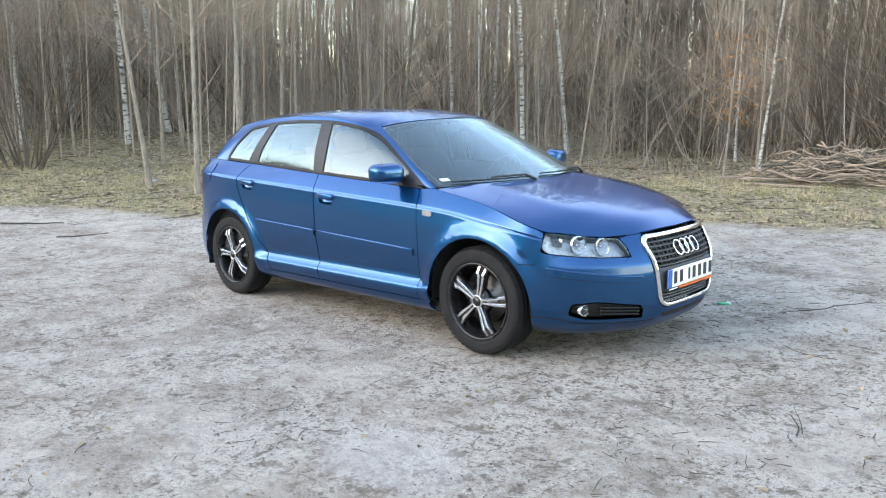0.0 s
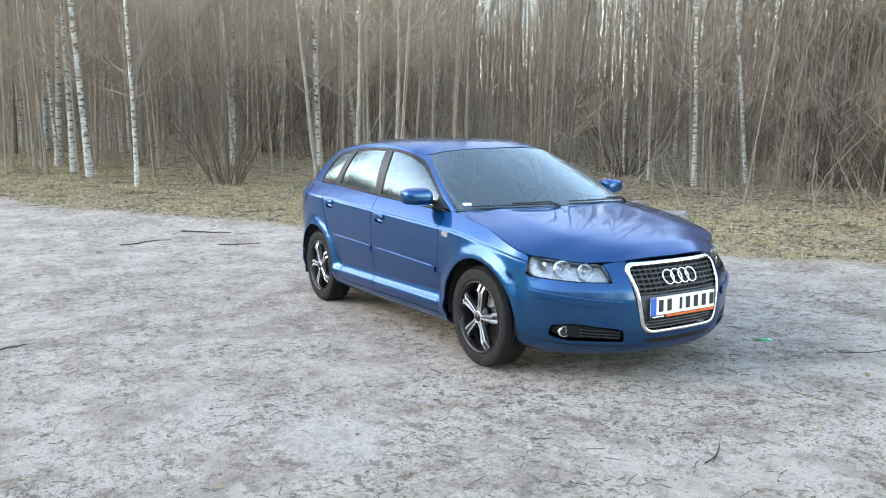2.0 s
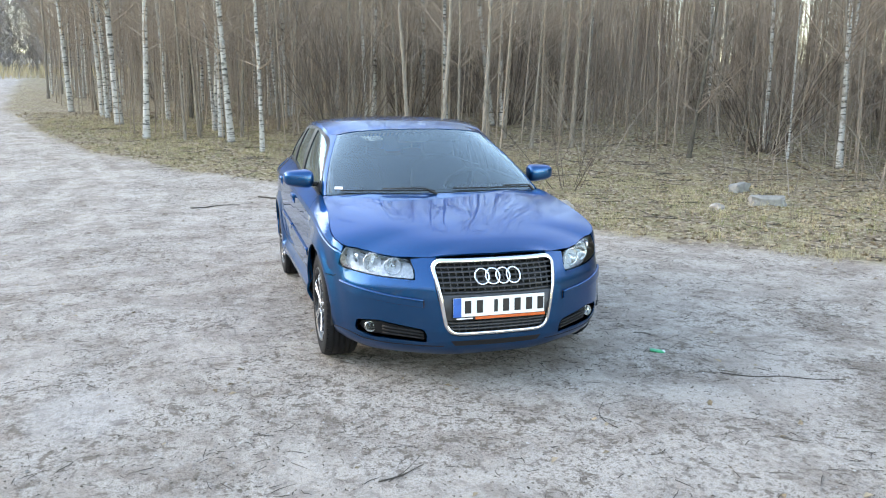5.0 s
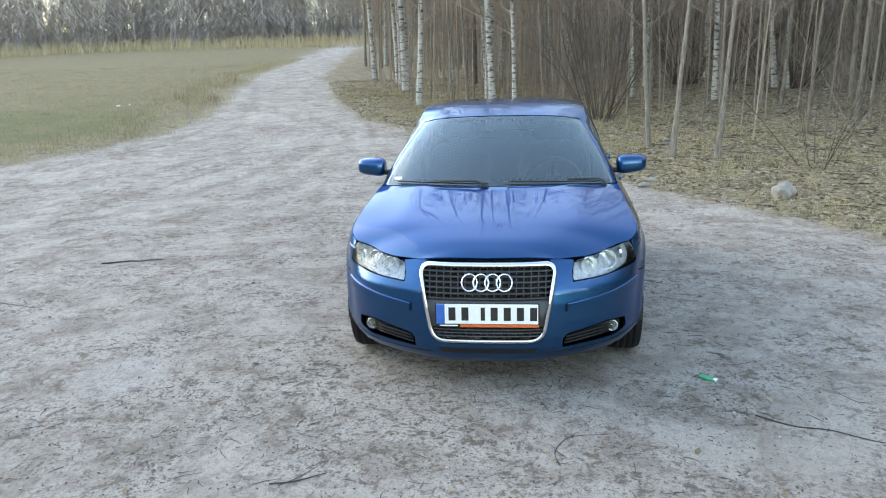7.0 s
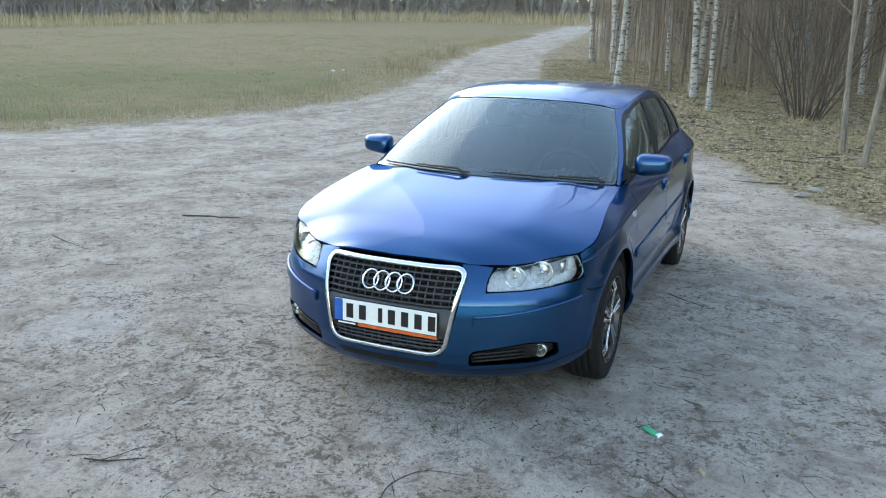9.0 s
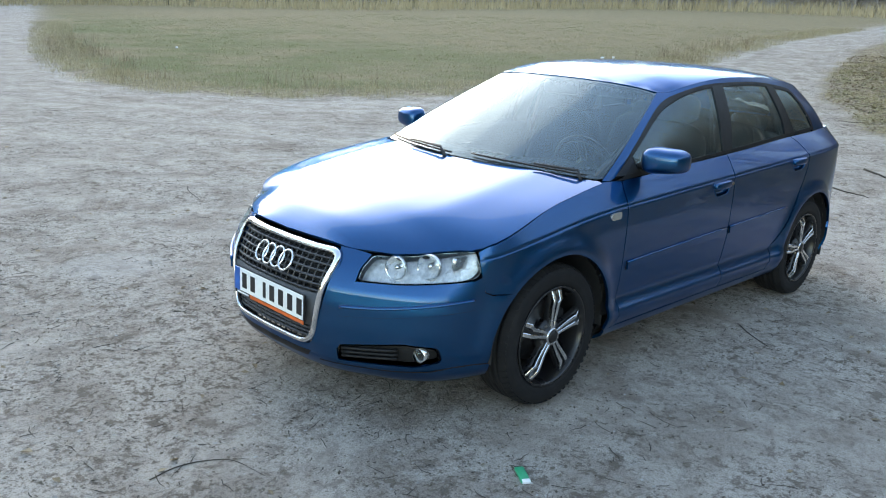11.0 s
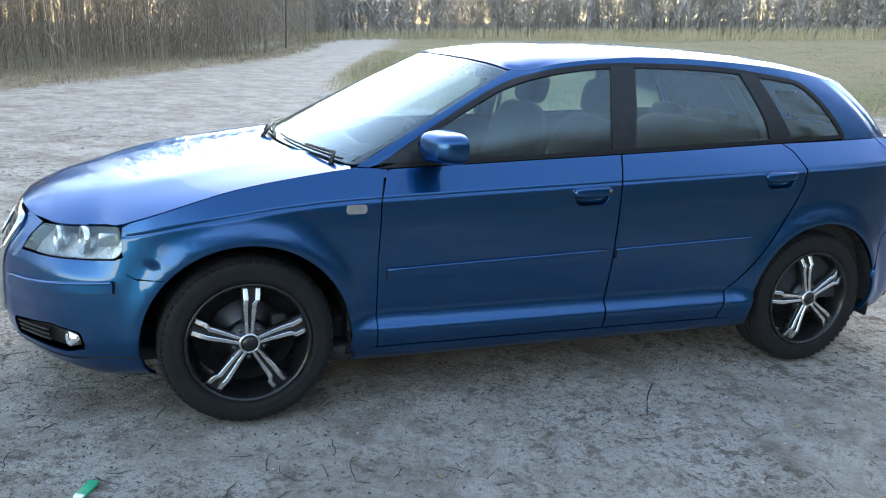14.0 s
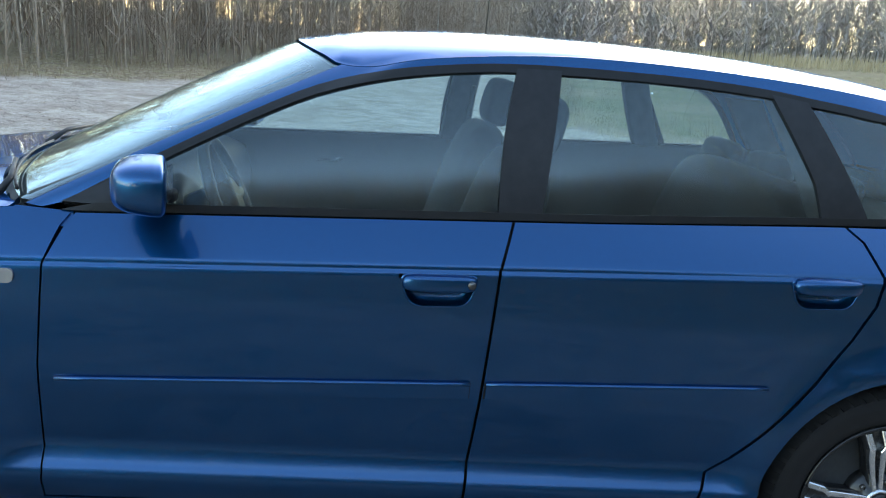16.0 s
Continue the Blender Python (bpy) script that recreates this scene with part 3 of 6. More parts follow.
def build_car():
    car = thing("car", "metallic blue five-door hatchback with black alloy wheels, parked on the dirt", "car")
    R = .368
    fender_top = [("x", x, float(np.interp(x, HOOD_S[:, 0], HOOD_S[:, 1])) + .001) for x in (.885, 1.0, 1.1, 1.2, 1.3, 1.4, 1.5, 1.6, 1.68)]
    # dark shell under the panels
    shell_v, shell_f = [], []
    nu, nz = 150, 26
    us = np.linspace(0, ARC[-1], nu)
    for i, u in enumerate(us):
        px = float(np.interp(u, ARC, PLAN[:, 0]))
        top = .69 if px > 1.75 else (crease(px) + .03 if px > .9 else belt(max(px, -1.8)) - .01)
        for j in range(nz):
            z = .20 + (top - .20) * j / (nz - 1)
            p = Vector(lower(u, z))
            c = Vector((np.sign(px) * max(0, abs(px) - .5), 0, z))
            shell_v.append(p + (c - p).normalized() * .042)
    for i in range(nu - 1):
        for j in range(nz - 1):
            q = (i * nz + j, (i + 1) * nz + j, (i + 1) * nz + j + 1, i * nz + j + 1)
            m = sum((Vector(shell_v[k]) for k in q), Vector()) / 4
            if min(math.hypot(m.x - h, m.z - .316) for h in (1.289, -1.289)) > R + .012 and not (m.x > 1.9 and abs(m.y) < .36 and m.z > .28) and not (m.x > 1.66 and m.z > .575):
                shell_f.append(q)
    m = len(shell_v)
    shell_v += [Vector((v.x, -v.y, v.z)) for v in shell_v]
    shell_f += [tuple(k + m for k in f[::-1]) for f in shell_f]
    mesh_part("inner_shell", shell_v, shell_f, M["trim"], car, "black seams and inner panels")
    for sd in (1, -1):
        hint = (0, 1, 0)
        st = .035
        # front fender
        seam = [("x", .862, .26), ("x", .816, .26), ("x", .823, .6), ("x", .8125, crease(.82)), ("x", .790, .905), ("x", .772, .931)]
        outline = B(fender_top[::-1] + [("x", .83, .933)] + seam[::-1]) + B([("x", .90, .245)]) + B(arch(1.289, R, 188, 43, 26)) + B([("x", 1.66, .568), ("x", 1.69, .58), ("x", 1.705, .64), ("x", 1.712, .70), ("x", 1.712, .737)])
        panel("front_fender", body, outline, st, M["paint"], car, "", sd, out_hint=hint, cuts=CUTS)
        # doors, each with an opening for the handle
        def hollow(hx, hz):
            return rounded(B([("x", hx + .088, hz + .016), ("x", hx - .088, hz + .022), ("x", hx - .072, hz - .050), ("x", hx + .066, hz - .056)]), [.02, .02, .05, .05], 6)

        def notched(shape, hx, hz):
            """A door outline cut in two along the handle's height, with the hollow left out of both."""
            h = hollow(hx, hz)
            zc2 = round((sum(p[1] for p in h) / len(h) + .007) * 10000) / 10000
            left, right = min(h, key=lambda p: p[0]), max(h, key=lambda p: p[0])
            top, bot = clip(shape, 1, zc2 - .0016, False), clip(shape, 1, zc2 + .0016, True)
            upper = [p for p in h if p[1] > zc2]
            under = [p for p in h if p[1] <= zc2]
            def cut(poly, run, l, r, zs):
                out = []
                for q, w in zip(poly, poly[1:] + poly[:1]):
                    out.append(q)
                    if abs(q[1] - zs) < 1e-9 and abs(w[1] - zs) < 1e-9 and abs(q[0] - w[0]) > .3:
                        s = sorted(run, key=lambda p: p[0], reverse=bool(q[0] > w[0]))
                        a, b = (l, r) if q[0] < w[0] else (r, l)
                        out += [(a[0], zs)] + s + [(b[0], zs)]
                return out
            return [cut(top, upper, left, right, zc2 - .0016), cut(bot, under, left, right, zc2 + .0016)]

        front = [("x", .815, .265), ("x", -.168, .265), ("x", -.168, .31), ("x", -.185, .60), ("x", -.198, crease(-.19)), ("x", -.232, belt(-.232)), ("x", .1, belt(.1)), ("x", .45, belt(.45)), ("x", .765, belt(.765)), ("x", .783, .905), ("x", .811, crease(.82)), ("x", .822, .6)]
        fd = panel("front_door", body, notched(B(front), -.06, .845), st, M["paint"], car, "", sd, out_hint=hint, cuts=CUTS)
        rear = [("x", -.172, .265), ("x", -.75, .265), ("x", -.79, .385), ("x", -.84, .43), ("x", -.93, .54), ("x", -1.02, .66), ("x", -1.09, .77), ("x", -1.135, .86), ("x", -1.145, .93), ("x", -1.12, 1.0), ("x", -1.085, belt(-1.08)), ("x", -.8, belt(-.8)), ("x", -.5, belt(-.5)), ("x", -.236, belt(-.236)), ("x", -.202, crease(-.2)), ("x", -.189, .60), ("x", -.172, .31)]
        rd = panel("rear_door", body, notched(B(rear), -1.0, .900), st, M["paint"], car, "", sd, out_hint=hint, cuts=CUTS)
        # rear quarter
        quarter = [("x", -.755, .265), ("x", -.93, .245)] + \
            [("x", -1.289 + R * math.cos(radians(a)), .316 + R * math.sin(radians(a))) for a in range(-8, 165, 6)] + \
            [("x", -1.70, .60), ("x", -1.80, .66), ("x", -1.90, .70), ("x", -1.78, .80), ("x", -1.76, .95), ("x", -1.70, 1.055), ("x", -1.45, 1.046), ("x", -1.09, belt(-1.1) - .001), ("x", -1.125, 1.0), ("x", -1.15, .93), ("x", -1.14, .86), ("x", -1.095, .77), ("x", -1.025, .66), ("x", -.935, .54), ("x", -.845, .43), ("x", -.795, .385)]
        panel("rear_quarter", body, B(quarter), st, M["paint"], car, "", sd, out_hint=hint, cuts=CUTS)
        base = [("x", .90, .905), ("x", .77, .905), ("x", .77, .935), ("x", .90, .938)]
        panel("pillar_base", lower, L(base), .03, M["paint"], car, "", sd, gap=0, off=-.005, out_hint=hint)
        # sill
        sill = [("x", .90, .17), ("x", .90, .262), ("x", -.93, .262), ("x", -.93, .17)]
        panel("sill", lower, L(sill), (.06, .02), M["paint"], car, "", sd, out_hint=hint)
        # rub strips
        for nm, x0, x1, par in (("rub_strip", .785, -.155, fd), ("rub_strip", -.195, -.90, rd)):
            rs = [("x", x0 + (x1 - x0) * k / 6, .532 + (.82 - (x0 + (x1 - x0) * k / 6)) * .038) for k in range(7)]
            rs += [("x", p[1], p[2] + .034) for p in rs[::-1]]
            panel("strip_gap", lower, inset(L(rs), -.003), .03, M["void"], par, "", sd, gap=0, off=.002, depth=.004, out_hint=hint)
            strip = panel(nm, lower, L(rs), .03, M["paint"], par, "", sd, gap=0, off=.010, depth=.011, out_hint=hint)
            vs, fs = [], []
            run = [Vector(lower(ux(x0 + (x1 - x0) * k / 14), .566 + (.82 - (x0 + (x1 - x0) * k / 14)) * .038)) for k in range(15)]
            tube(vs, fs, [(p.x, sd * (p.y + .0045), p.z) for p in run], .0065, 8)
            mesh_part("strip_edge", vs, fs, M["paint"], strip, "rounded upper edge")
        # door handles: a recess and a bar
        for hx, hz, par, lock in ((-.06, .845, fd, True), (-1.0, .900, rd, False)):
            bowl("handle_recess", body, hollow(hx, hz), .024, M["paint"], par, sd)
            bm = bmesh.new()
            bmesh.ops.create_uvsphere(bm, u_segments=20, v_segments=12, radius=1.0)
            for v in bm.verts:
                a, b2, d2 = (math.copysign(abs(q) ** .5, q) for q in v.co)
                p = Vector(lower(ux(hx + .086 * a), hz + .003 + .0195 * d2 - .003 * a))
                v.co = Vector((p.x, sd * (p.y + .006 + .016 * b2 + .007 * (1 - a * a)), p.z))
            if sd < 0:
                bmesh.ops.reverse_faces(bm, faces=bm.faces)
            part("door_handle", bm, M["paint"], par)
            if lock and sd > 0:
                vs, fs = lathe([(0, .004), (.0085, .004), (.010, 0)], 14)
                b = Vector(lower(ux(hx - .085), hz + .012))
                mesh_part("lock_cylinder", [(v[0] + b.x + .012, v[1] + b.y + .024, v[2] + b.z - .006) for v in vs], fs, M["disc"], par, "round metal key lock")
        # side repeater
        o = rounded(L([("x", .946, .814), ("x", .869, .817), ("x", .869, .784), ("x", .946, .781)]), .014, 4)
        panel("side_indicator", lower, o, .01, M["lamp_clear"], car, "clear glass side repeater", sd, gap=0, off=.006, depth=.008, out_hint=hint)
        if sd < 0:
            o = [(ux(-1.61) + .078 * math.cos(a), .95 + .078 * math.sin(a)) for a in np.linspace(0, 2 * math.pi, 28)[:-1]]
            panel("fuel_flap", lower, o, .02, M["paint"], car, "round fuel filler flap", sd, gap=0, off=.004, depth=.005, out_hint=hint)
        # tail lamp and tail
        o = rounded(L([("x", -1.765, .955), ("x", -1.78, .80), ("x", -2.0, .78), ("x", -2.07, .82), ("x", -2.06, .95), ("x", -1.95, .985)]), .02, 4)
        panel("tail_light", lower, o, .03, M["red_lens"], car, "red tail lamp lens", sd, gap=.002, off=.002, out_hint=(-1, .5, 0))
        # green house frame in body colour
        dlo_top = [(.80, .948), (.68, 1.022), (.56, 1.092), (.40, 1.18), (.25, 1.252), (.1, 1.298), (-.06, 1.328), (-.25, 1.347), (-.6, 1.354), (-.85, 1.346), (-1.0, 1.332), (-1.15, 1.316), (-1.25, 1.296), (-1.335, 1.235), (-1.405, 1.16), (-1.458, 1.085), (-1.468, 1.048)]
        dlo = [gxz(x, z) for x, z in [tuple(p) for p in spline(dlo_top, 3)]]
        frame_out = [(4.05, 0.0), (4.0, .25), (3.95, .5), (3.95, .75), (4.0, 1.0)] + [(k, 1.0) for k in np.arange(4.5, 12.3, .5)] + [(12.3, 1.0), (12.35, .5), (12.3, 0.0)] + [gxz(-1.7, 1.058), gxz(-1.6, 1.052)]
        panel("roof_pillar", green, frame_out + dlo[::-1] + [gxz(.84, .936)], (.12, .08), M["paint"], car, "blue roof frame and pillars", sd, gap=0, out_hint=hint)
        # black window trim and panes
        xb = [.72, .5, .2, 0, -.25, -.5, -.75, -1.0, -1.2, -1.38, -1.462]
        strip = [gxz(x, belt(x) + .002) for x in [.80] + xb] + [gxz(x, belt(x) + .020) for x in xb[::-1]]
        panel("window_seal", green, strip, (.12, .1), M["trim"], car, "black rubber seal under the side windows", sd, gap=0, off=.004, depth=.01, out_hint=hint)
        top_run = [tuple(p) for p in spline(dlo_top, 3)]
        low_run = [(x - (.0 if x > -1.2 else -.018), z - (.020 if x > -1.2 else .014)) for x, z in top_run if .66 > x and x > -1.56]
        panel("window_frame", green, [gxz(x, z) for x, z in top_run if x > -1.567] + [gxz(x, z) for x, z in low_run[::-1]], (.1, .06), M["trim"], car, "black window surround", sd, gap=0, off=.001, depth=.012, out_hint=hint)
        b_pillar = [gxz(-.225, 1.335), gxz(-.335, 1.34), gxz(-.30, belt(-.3) + .018), gxz(-.195, belt(-.2) + .018)]
        panel("door_pillar", green, b_pillar, (.1, .06), M["trim_satin"], car, "black satin pillar between the side windows", sd, gap=0, off=.002, depth=.012, out_hint=hint)
        c_pillar = [gxz(-.885, 1.333), gxz(-.985, 1.322), gxz(-1.15, belt(-1.15) + .018), gxz(-1.025, belt(-1.0) + .018), gxz(-1.0, 1.13)]
        panel("rear_pillar", green, c_pillar, (.1, .06), M["trim_satin"], car, "black satin pillar between the side windows", sd, gap=0, off=.002, depth=.012, out_hint=hint)
        sail = [gxz(.80, .95), gxz(.64, 1.035), gxz(.60, belt(.6) + .018)]
        panel("mirror_foot", green, sail, (.1, .06), M["trim_satin"], car, "", sd, gap=0, off=.003, depth=.012, out_hint=hint)
        fw = [gxz(.625, 1.04), gxz(.54, 1.083), gxz(.40, 1.16), gxz(.25, 1.232), gxz(.1, 1.278), gxz(-.06, 1.308), gxz(-.228, 1.328), gxz(-.192, belt(-.2) + .017), gxz(.2, belt(.2) + .017), gxz(.595, belt(.6) + .017)]
        panel("front_side_window", green, fw, (.12, .1), M["glass"], car, "clear door glass", sd, gap=0, off=-.004, depth=.0, out_hint=hint)
        rw = [gxz(-.333, 1.328), gxz(-.6, 1.334), gxz(-.89, 1.325), gxz(-1.0, 1.14), gxz(-1.03, belt(-1.03) + .017), gxz(-.6, belt(-.6) + .017), gxz(-.298, belt(-.3) + .017)]
        panel("rear_side_window", green, rw, (.12, .1), M["glass"], car, "clear door glass", sd, gap=0, off=-.004, depth=.0, out_hint=hint)
        qw = [gxz(-.98, 1.318), gxz(-1.15, 1.303), gxz(-1.235, 1.284), gxz(-1.315, 1.228), gxz(-1.385, 1.152), gxz(-1.437, 1.068), gxz(-1.15, belt(-1.15) + .017)]
        panel("quarter_window", green, qw, (.12, .1), M["glass"], car, "fixed rear side glass", sd, gap=0, off=-.004, depth=.0, out_hint=hint)
        # mirror
        bm = bmesh.new()
        r = bmesh.ops.create_uvsphere(bm, u_segments=28, v_segments=18, radius=1.0)
        for v in bm.verts:
            c = v.co.copy()
            def sq(t, e):
                return math.copysign(abs(t) ** e, t)
            x, y, z = sq(c.x, .62), sq(c.y, .55), sq(c.z, .55)
            if x < -.2:
                x = -.2 - (abs(x) - .2) * .25
            v.co = Vector((.575 + .084 * x - .020 * y, sd * (.876 + .100 * y), 1.025 + .059 * z * (1.04 - .13 * y) * (1 - .12 * max(x, 0)) + .004 * y))
        if sd < 0:
            bmesh.ops.reverse_faces(bm, faces=bm.faces)
        wm = part("wing_mirror", bm, M["paint"], car)
        bm = bmesh.new()
        box(bm, (.545, sd * .745 if sd > 0 else -.80, .972), (.625, sd * .80 if sd > 0 else -.745, 1.002), .01)
        part("mirror_stalk", bm, M["trim"], wm, "black mirror stalk")
        bm = bmesh.new()
        box(bm, (.547, min(sd * .80, sd * .945), .985), (.555, max(sd * .80, sd * .945), 1.064), .004)
        part("mirror_glass", bm, M["mirror"], wm, "silvered mirror glass")
        # headlight
        hl = [("y", .452, .600), ("y", .458, .640), ("y", .488, .694), ("y", .58, .701), ("y", .66, .709), ("x", 1.80, .727), ("x", 1.722, .738), ("x", 1.715, .705), ("x", 1.705, .66), ("x", 1.73, .632), ("x", 1.80, .622), ("y", .70, .614), ("y", .60, .605)]
        o = rounded(L(hl), [.012, .01, .02, .02, .02, .02, .01, .01, .015, .015, .02, .02, .02], 3)
        lamp = panel("headlight", lower, inset(o, .001), .02, M["lamp_glass"], car, "clear headlight cover", sd, gap=.002, off=0, depth=.006, out_hint=(1, .5, 0))
        panel("headlight_housing", lower, o, .02, M["housing"], lamp, "dark grey lamp housing", sd, gap=.001, off=-.050, depth=-.046, out_hint=(1, .5, 0))
        for (yy, zz, rr) in ((.565, .652, .046), (.675, .664, .050)):
            c = Vector(lower(uy(yy), zz))
            ax = Vector((.93, .25, .05)).normalized()
            vs, fs = lathe([(rr * .16, -.052), (rr * .45, -.047), (rr * .75, -.030), (rr * .95, -.008), (rr, 0), (rr * 1.04, -.002), (rr * 1.05, -.02)], 28, "x")
            rot = Vector((1, 0, 0)).rotation_difference(ax).to_matrix()
            vs = [rot @ Vector(v) + c - ax * .026 for v in vs]
            mesh_part("reflector", [(v.x, v.y * sd, v.z) for v in vs], fs, M["chrome_soft"], lamp, "bright reflector bowl")
            vs, fs = lathe([(0, .016), (rr * .2, .014), (rr * .27, 0), (rr * .27, -.03)], 16, "x")
            vs = [rot @ Vector(v) + c - ax * .052 for v in vs]
            mesh_part("bulb_cap", [(v.x, v.y * sd, v.z) for v in vs], fs, M["chrome"], lamp)
        c = Vector(lower(ux(1.765), .685))
        bm = bmesh.new()
        box(bm, (c.x - .05, min(sd * (c.y - .05), sd * (c.y - .03)), .655), (c.x + .03, max(sd * (c.y - .05), sd * (c.y - .03)), .705), .008)
        part("indicator_bulb", bm, M["chrome_soft"], lamp)
        # fog lamp and side vent
        o = rounded(L([("y", .39, .262), ("y", .52, .268), ("y", .66, .275), ("y", .725, .30), ("y", .715, .352), ("y", .62, .362), ("y", .40, .325)]), .02, 4)
        vent = panel("side_vent", lower, o, .02, M["trim"], car, "black lower air intake", sd, gap=0, off=-.028, depth=-.026, out_hint=(1, .3, 0))
        for zz in (.277, .295, .313):
            vs, fs = [], []
            pts = [Vector(lower(uy(y), zz + (y - .4) * .1)) for y in np.linspace(.40, .60, 8)]
            tube(vs, fs, [(p.x - .010, p.y * sd, p.z) for p in pts], .006, 6)
            mesh_part("vent_bar", vs, fs, M["trim"], vent)
        c = Vector(lower(uy(.66), .315))
        ax = Vector((.96, .22, -.02)).normalized()
        rot = Vector((1, 0, 0)).rotation_difference(ax).to_matrix()
        vs, fs = lathe([(.001, -.026), (.015, -.022), (.024, -.010), (.027, .002), (.030, .003), (.033, -.03)], 24, "x")
        vs = [rot @ Vector(v) + c - ax * .026 for v in vs]
        fog = mesh_part("fog_light", [(v.x, v.y * sd, v.z) for v in vs], fs, M["chrome_soft"], car, "round fog lamp with bright reflector")
        vs, fs = lathe([(.0, .010), (.017, .008), (.027, .002)], 20, "x")
        vs = [rot @ Vector(v) + c - ax * .022 for v in vs]
        mesh_part("fog_lens", [(v.x, v.y * sd, v.z) for v in vs], fs, M["lamp_glass"], fog)
        # bumper strip
        bs = [("y", .40, .455), ("y", .55, .47), ("y", .70, .495), ("x", 1.76, .512), ("x", 1.735, .515)]
        o = L(bs) + [(p[0], p[1] + .036) for p in L(bs)[::-1]]
        panel("strip_gap", lower, inset(o, -.004), .02, M["void"], car, "", sd, gap=0, off=.0025, depth=.004, out_hint=(1, .3, 0))
        strip = panel("bumper_strip", lower, o, .02, M["paint"], car, "", sd, gap=0, off=.012, depth=.014, out_hint=(1, .3, 0))
        vs, fs = [], []
        run = [Vector(lower(u, z + .036)) for u, z in spline(L(bs), 6)]
        tube(vs, fs, [(p.x + .006, sd * (p.y + .004), p.z) for p in run], .0075, 8)
        mesh_part("strip_edge", vs, fs, M["paint"], strip, "rounded upper edge")
        # seam of the lower lip
        ls = [("y", .30, .232), ("y", .45, .232), ("y", .60, .236), ("y", .70, .246), ("x", 1.80, .268), ("x", 1.72, .276), ("x", 1.66, .278)]
        o = L(ls) + [(p[0], p[1] + .005) for p in L(ls)[::-1]]
        panel("lip_seam", lower, o, .02, M["void"], car, "", sd, gap=0, off=.0012, depth=.002, out_hint=(1, .3, 0))
        # wheel well
        for hx in (1.289, -1.289):
            vs, fs = [], []
            for k in range(25):
                a = radians(-6 + 192 * k / 24)
                for yy in (.46, .835):
                    vs.append((hx + (R + .008) * math.cos(a), yy * sd, .316 + (R + .008) * math.sin(a)))
            for k in range(24):
                fs.append((2 * k, 2 * k + 1, 2 * k + 3, 2 * k + 2))
            vs.append((hx, .46 * sd, .316))
            for k in range(24):
                fs.append((2 * k, 2 * k + 2, 50))
            mesh_part("wheel_arch_liner", vs, fs, M["plastic"], car, "black plastic arch liner")
    # bumper, both halves
    bumper = [("y", 0, .165), ("y", 0, .292), ("y", .22, .292), ("y", .262, .302), ("y", .29, .335), ("y", .362, .64), ("y", .364, .685), ("y", .345, .712), ("y", .43, .703), ("y", .484, .694), ("y", .454, .640), ("y", .446, .594), ("y", .60, .60), ("y", .70, .609), ("x", 1.80, .617), ("x", 1.73, .626), ("x", 1.70, .64),
              ("x", 1.69, .577), ("x", 1.66, .563)] + arch(1.289, R, 43, -17, 10)[0:] + [("x", 1.63, .185), ("x", 1.75, .178), ("y", .6, .172), ("y", .3, .165)]
    hole = rounded(L([("y", .385, .255), ("y", .52, .262), ("y", .67, .268), ("y", .732, .295), ("y", .722, .358), ("y", .62, .368), ("y", .395, .330)]), .02, 4)
    o = L(bumper)
    zv = .31
    vl, vr = min(hole, key=lambda p: p[0]), max(hole, key=lambda p: p[0])
    shapes = []
    for keep_low in (False, True):
        run = [p for p in hole if (p[1] <= zv) == keep_low]
        out = []
        poly = clip(o, 1, zv, keep_low)
        for q, w in zip(poly, poly[1:] + poly[:1]):
            out.append(q)
            if abs(q[1] - zv) < 1e-9 and abs(w[1] - zv) < 1e-9 and min(q[0], w[0]) < vl[0] and max(q[0], w[0]) > vr[0]:
                s = sorted(run, key=lambda p: p[0], reverse=bool(q[0] > w[0]))
                a, b = (vl, vr) if q[0] < w[0] else (vr, vl)
                out += [(a[0], zv)] + s + [(b[0], zv)]
        shapes.append(out)
    bump = panel("front_bumper", lower, shapes, .03, M["paint"], car, "", gap=0, out_hint=(1, .3, 0), both=True)
    # lower intake
    panel("lower_intake", lower, L([("y", 0, .236), ("y", .24, .238), ("y", .262, .266), ("y", 0, .266)]), .03, M["trim"], bump, "black lower slot", gap=0, off=.0015, depth=.004, out_hint=(1, 0, 0), both=True)
    # hood
    back = [(float(p[0]) + .015, float(p[1])) for p in G_LOW if p[0] > .885 and p[1] <= .735]
    edge = [(x, float(np.interp(x, HOOD_Y[:, 0], HOOD_Y[:, 1])) - .002) for x in list(np.arange(.91, 1.70, .06)) + [1.72]]
    front = [(float(x), float(y)) for x, y in TOP_EDGE[::3] if x > 1.74 and y > .01] + [(float(TOP_EDGE[-1][0]), 0.0)]
    half = [(back[0][0], 0.0)] + back[1:] + edge + front
    hood = panel("bonnet", hood_surface, [(x, y) for x, y in half] + [(x, -y) for x, y in half[::-1] if y > 1e-6], .035, M["paint"], car, "", gap=0, out_hint=(0, 0, 1))
    # cowl and wipers
    vs, fs = [], []
    cowl = [p for p in G_LOW if p[0] > .87]
    for p in cowl:
        vs.append((p[0] + .09, p[1] * 1.0, hood_z(p[0] + .05, min(p[1], .72)) - .035))
        vs.append((p[0] - .01, p[1] * .99, p[2] - .012))
    for k in range(len(cowl) - 1):
        fs.append((2 * k, 2 * k + 1, 2 * k + 3, 2 * k + 2))
    m2 = len(vs)
    vs += [(v[0], -v[1], v[2]) for v in vs]
    fs += [tuple(k + m2 for k in f[::-1]) for f in fs]
    mesh_part("cowl", vs, fs, M["plastic"], car, "black plastic cowl below the windscreen")
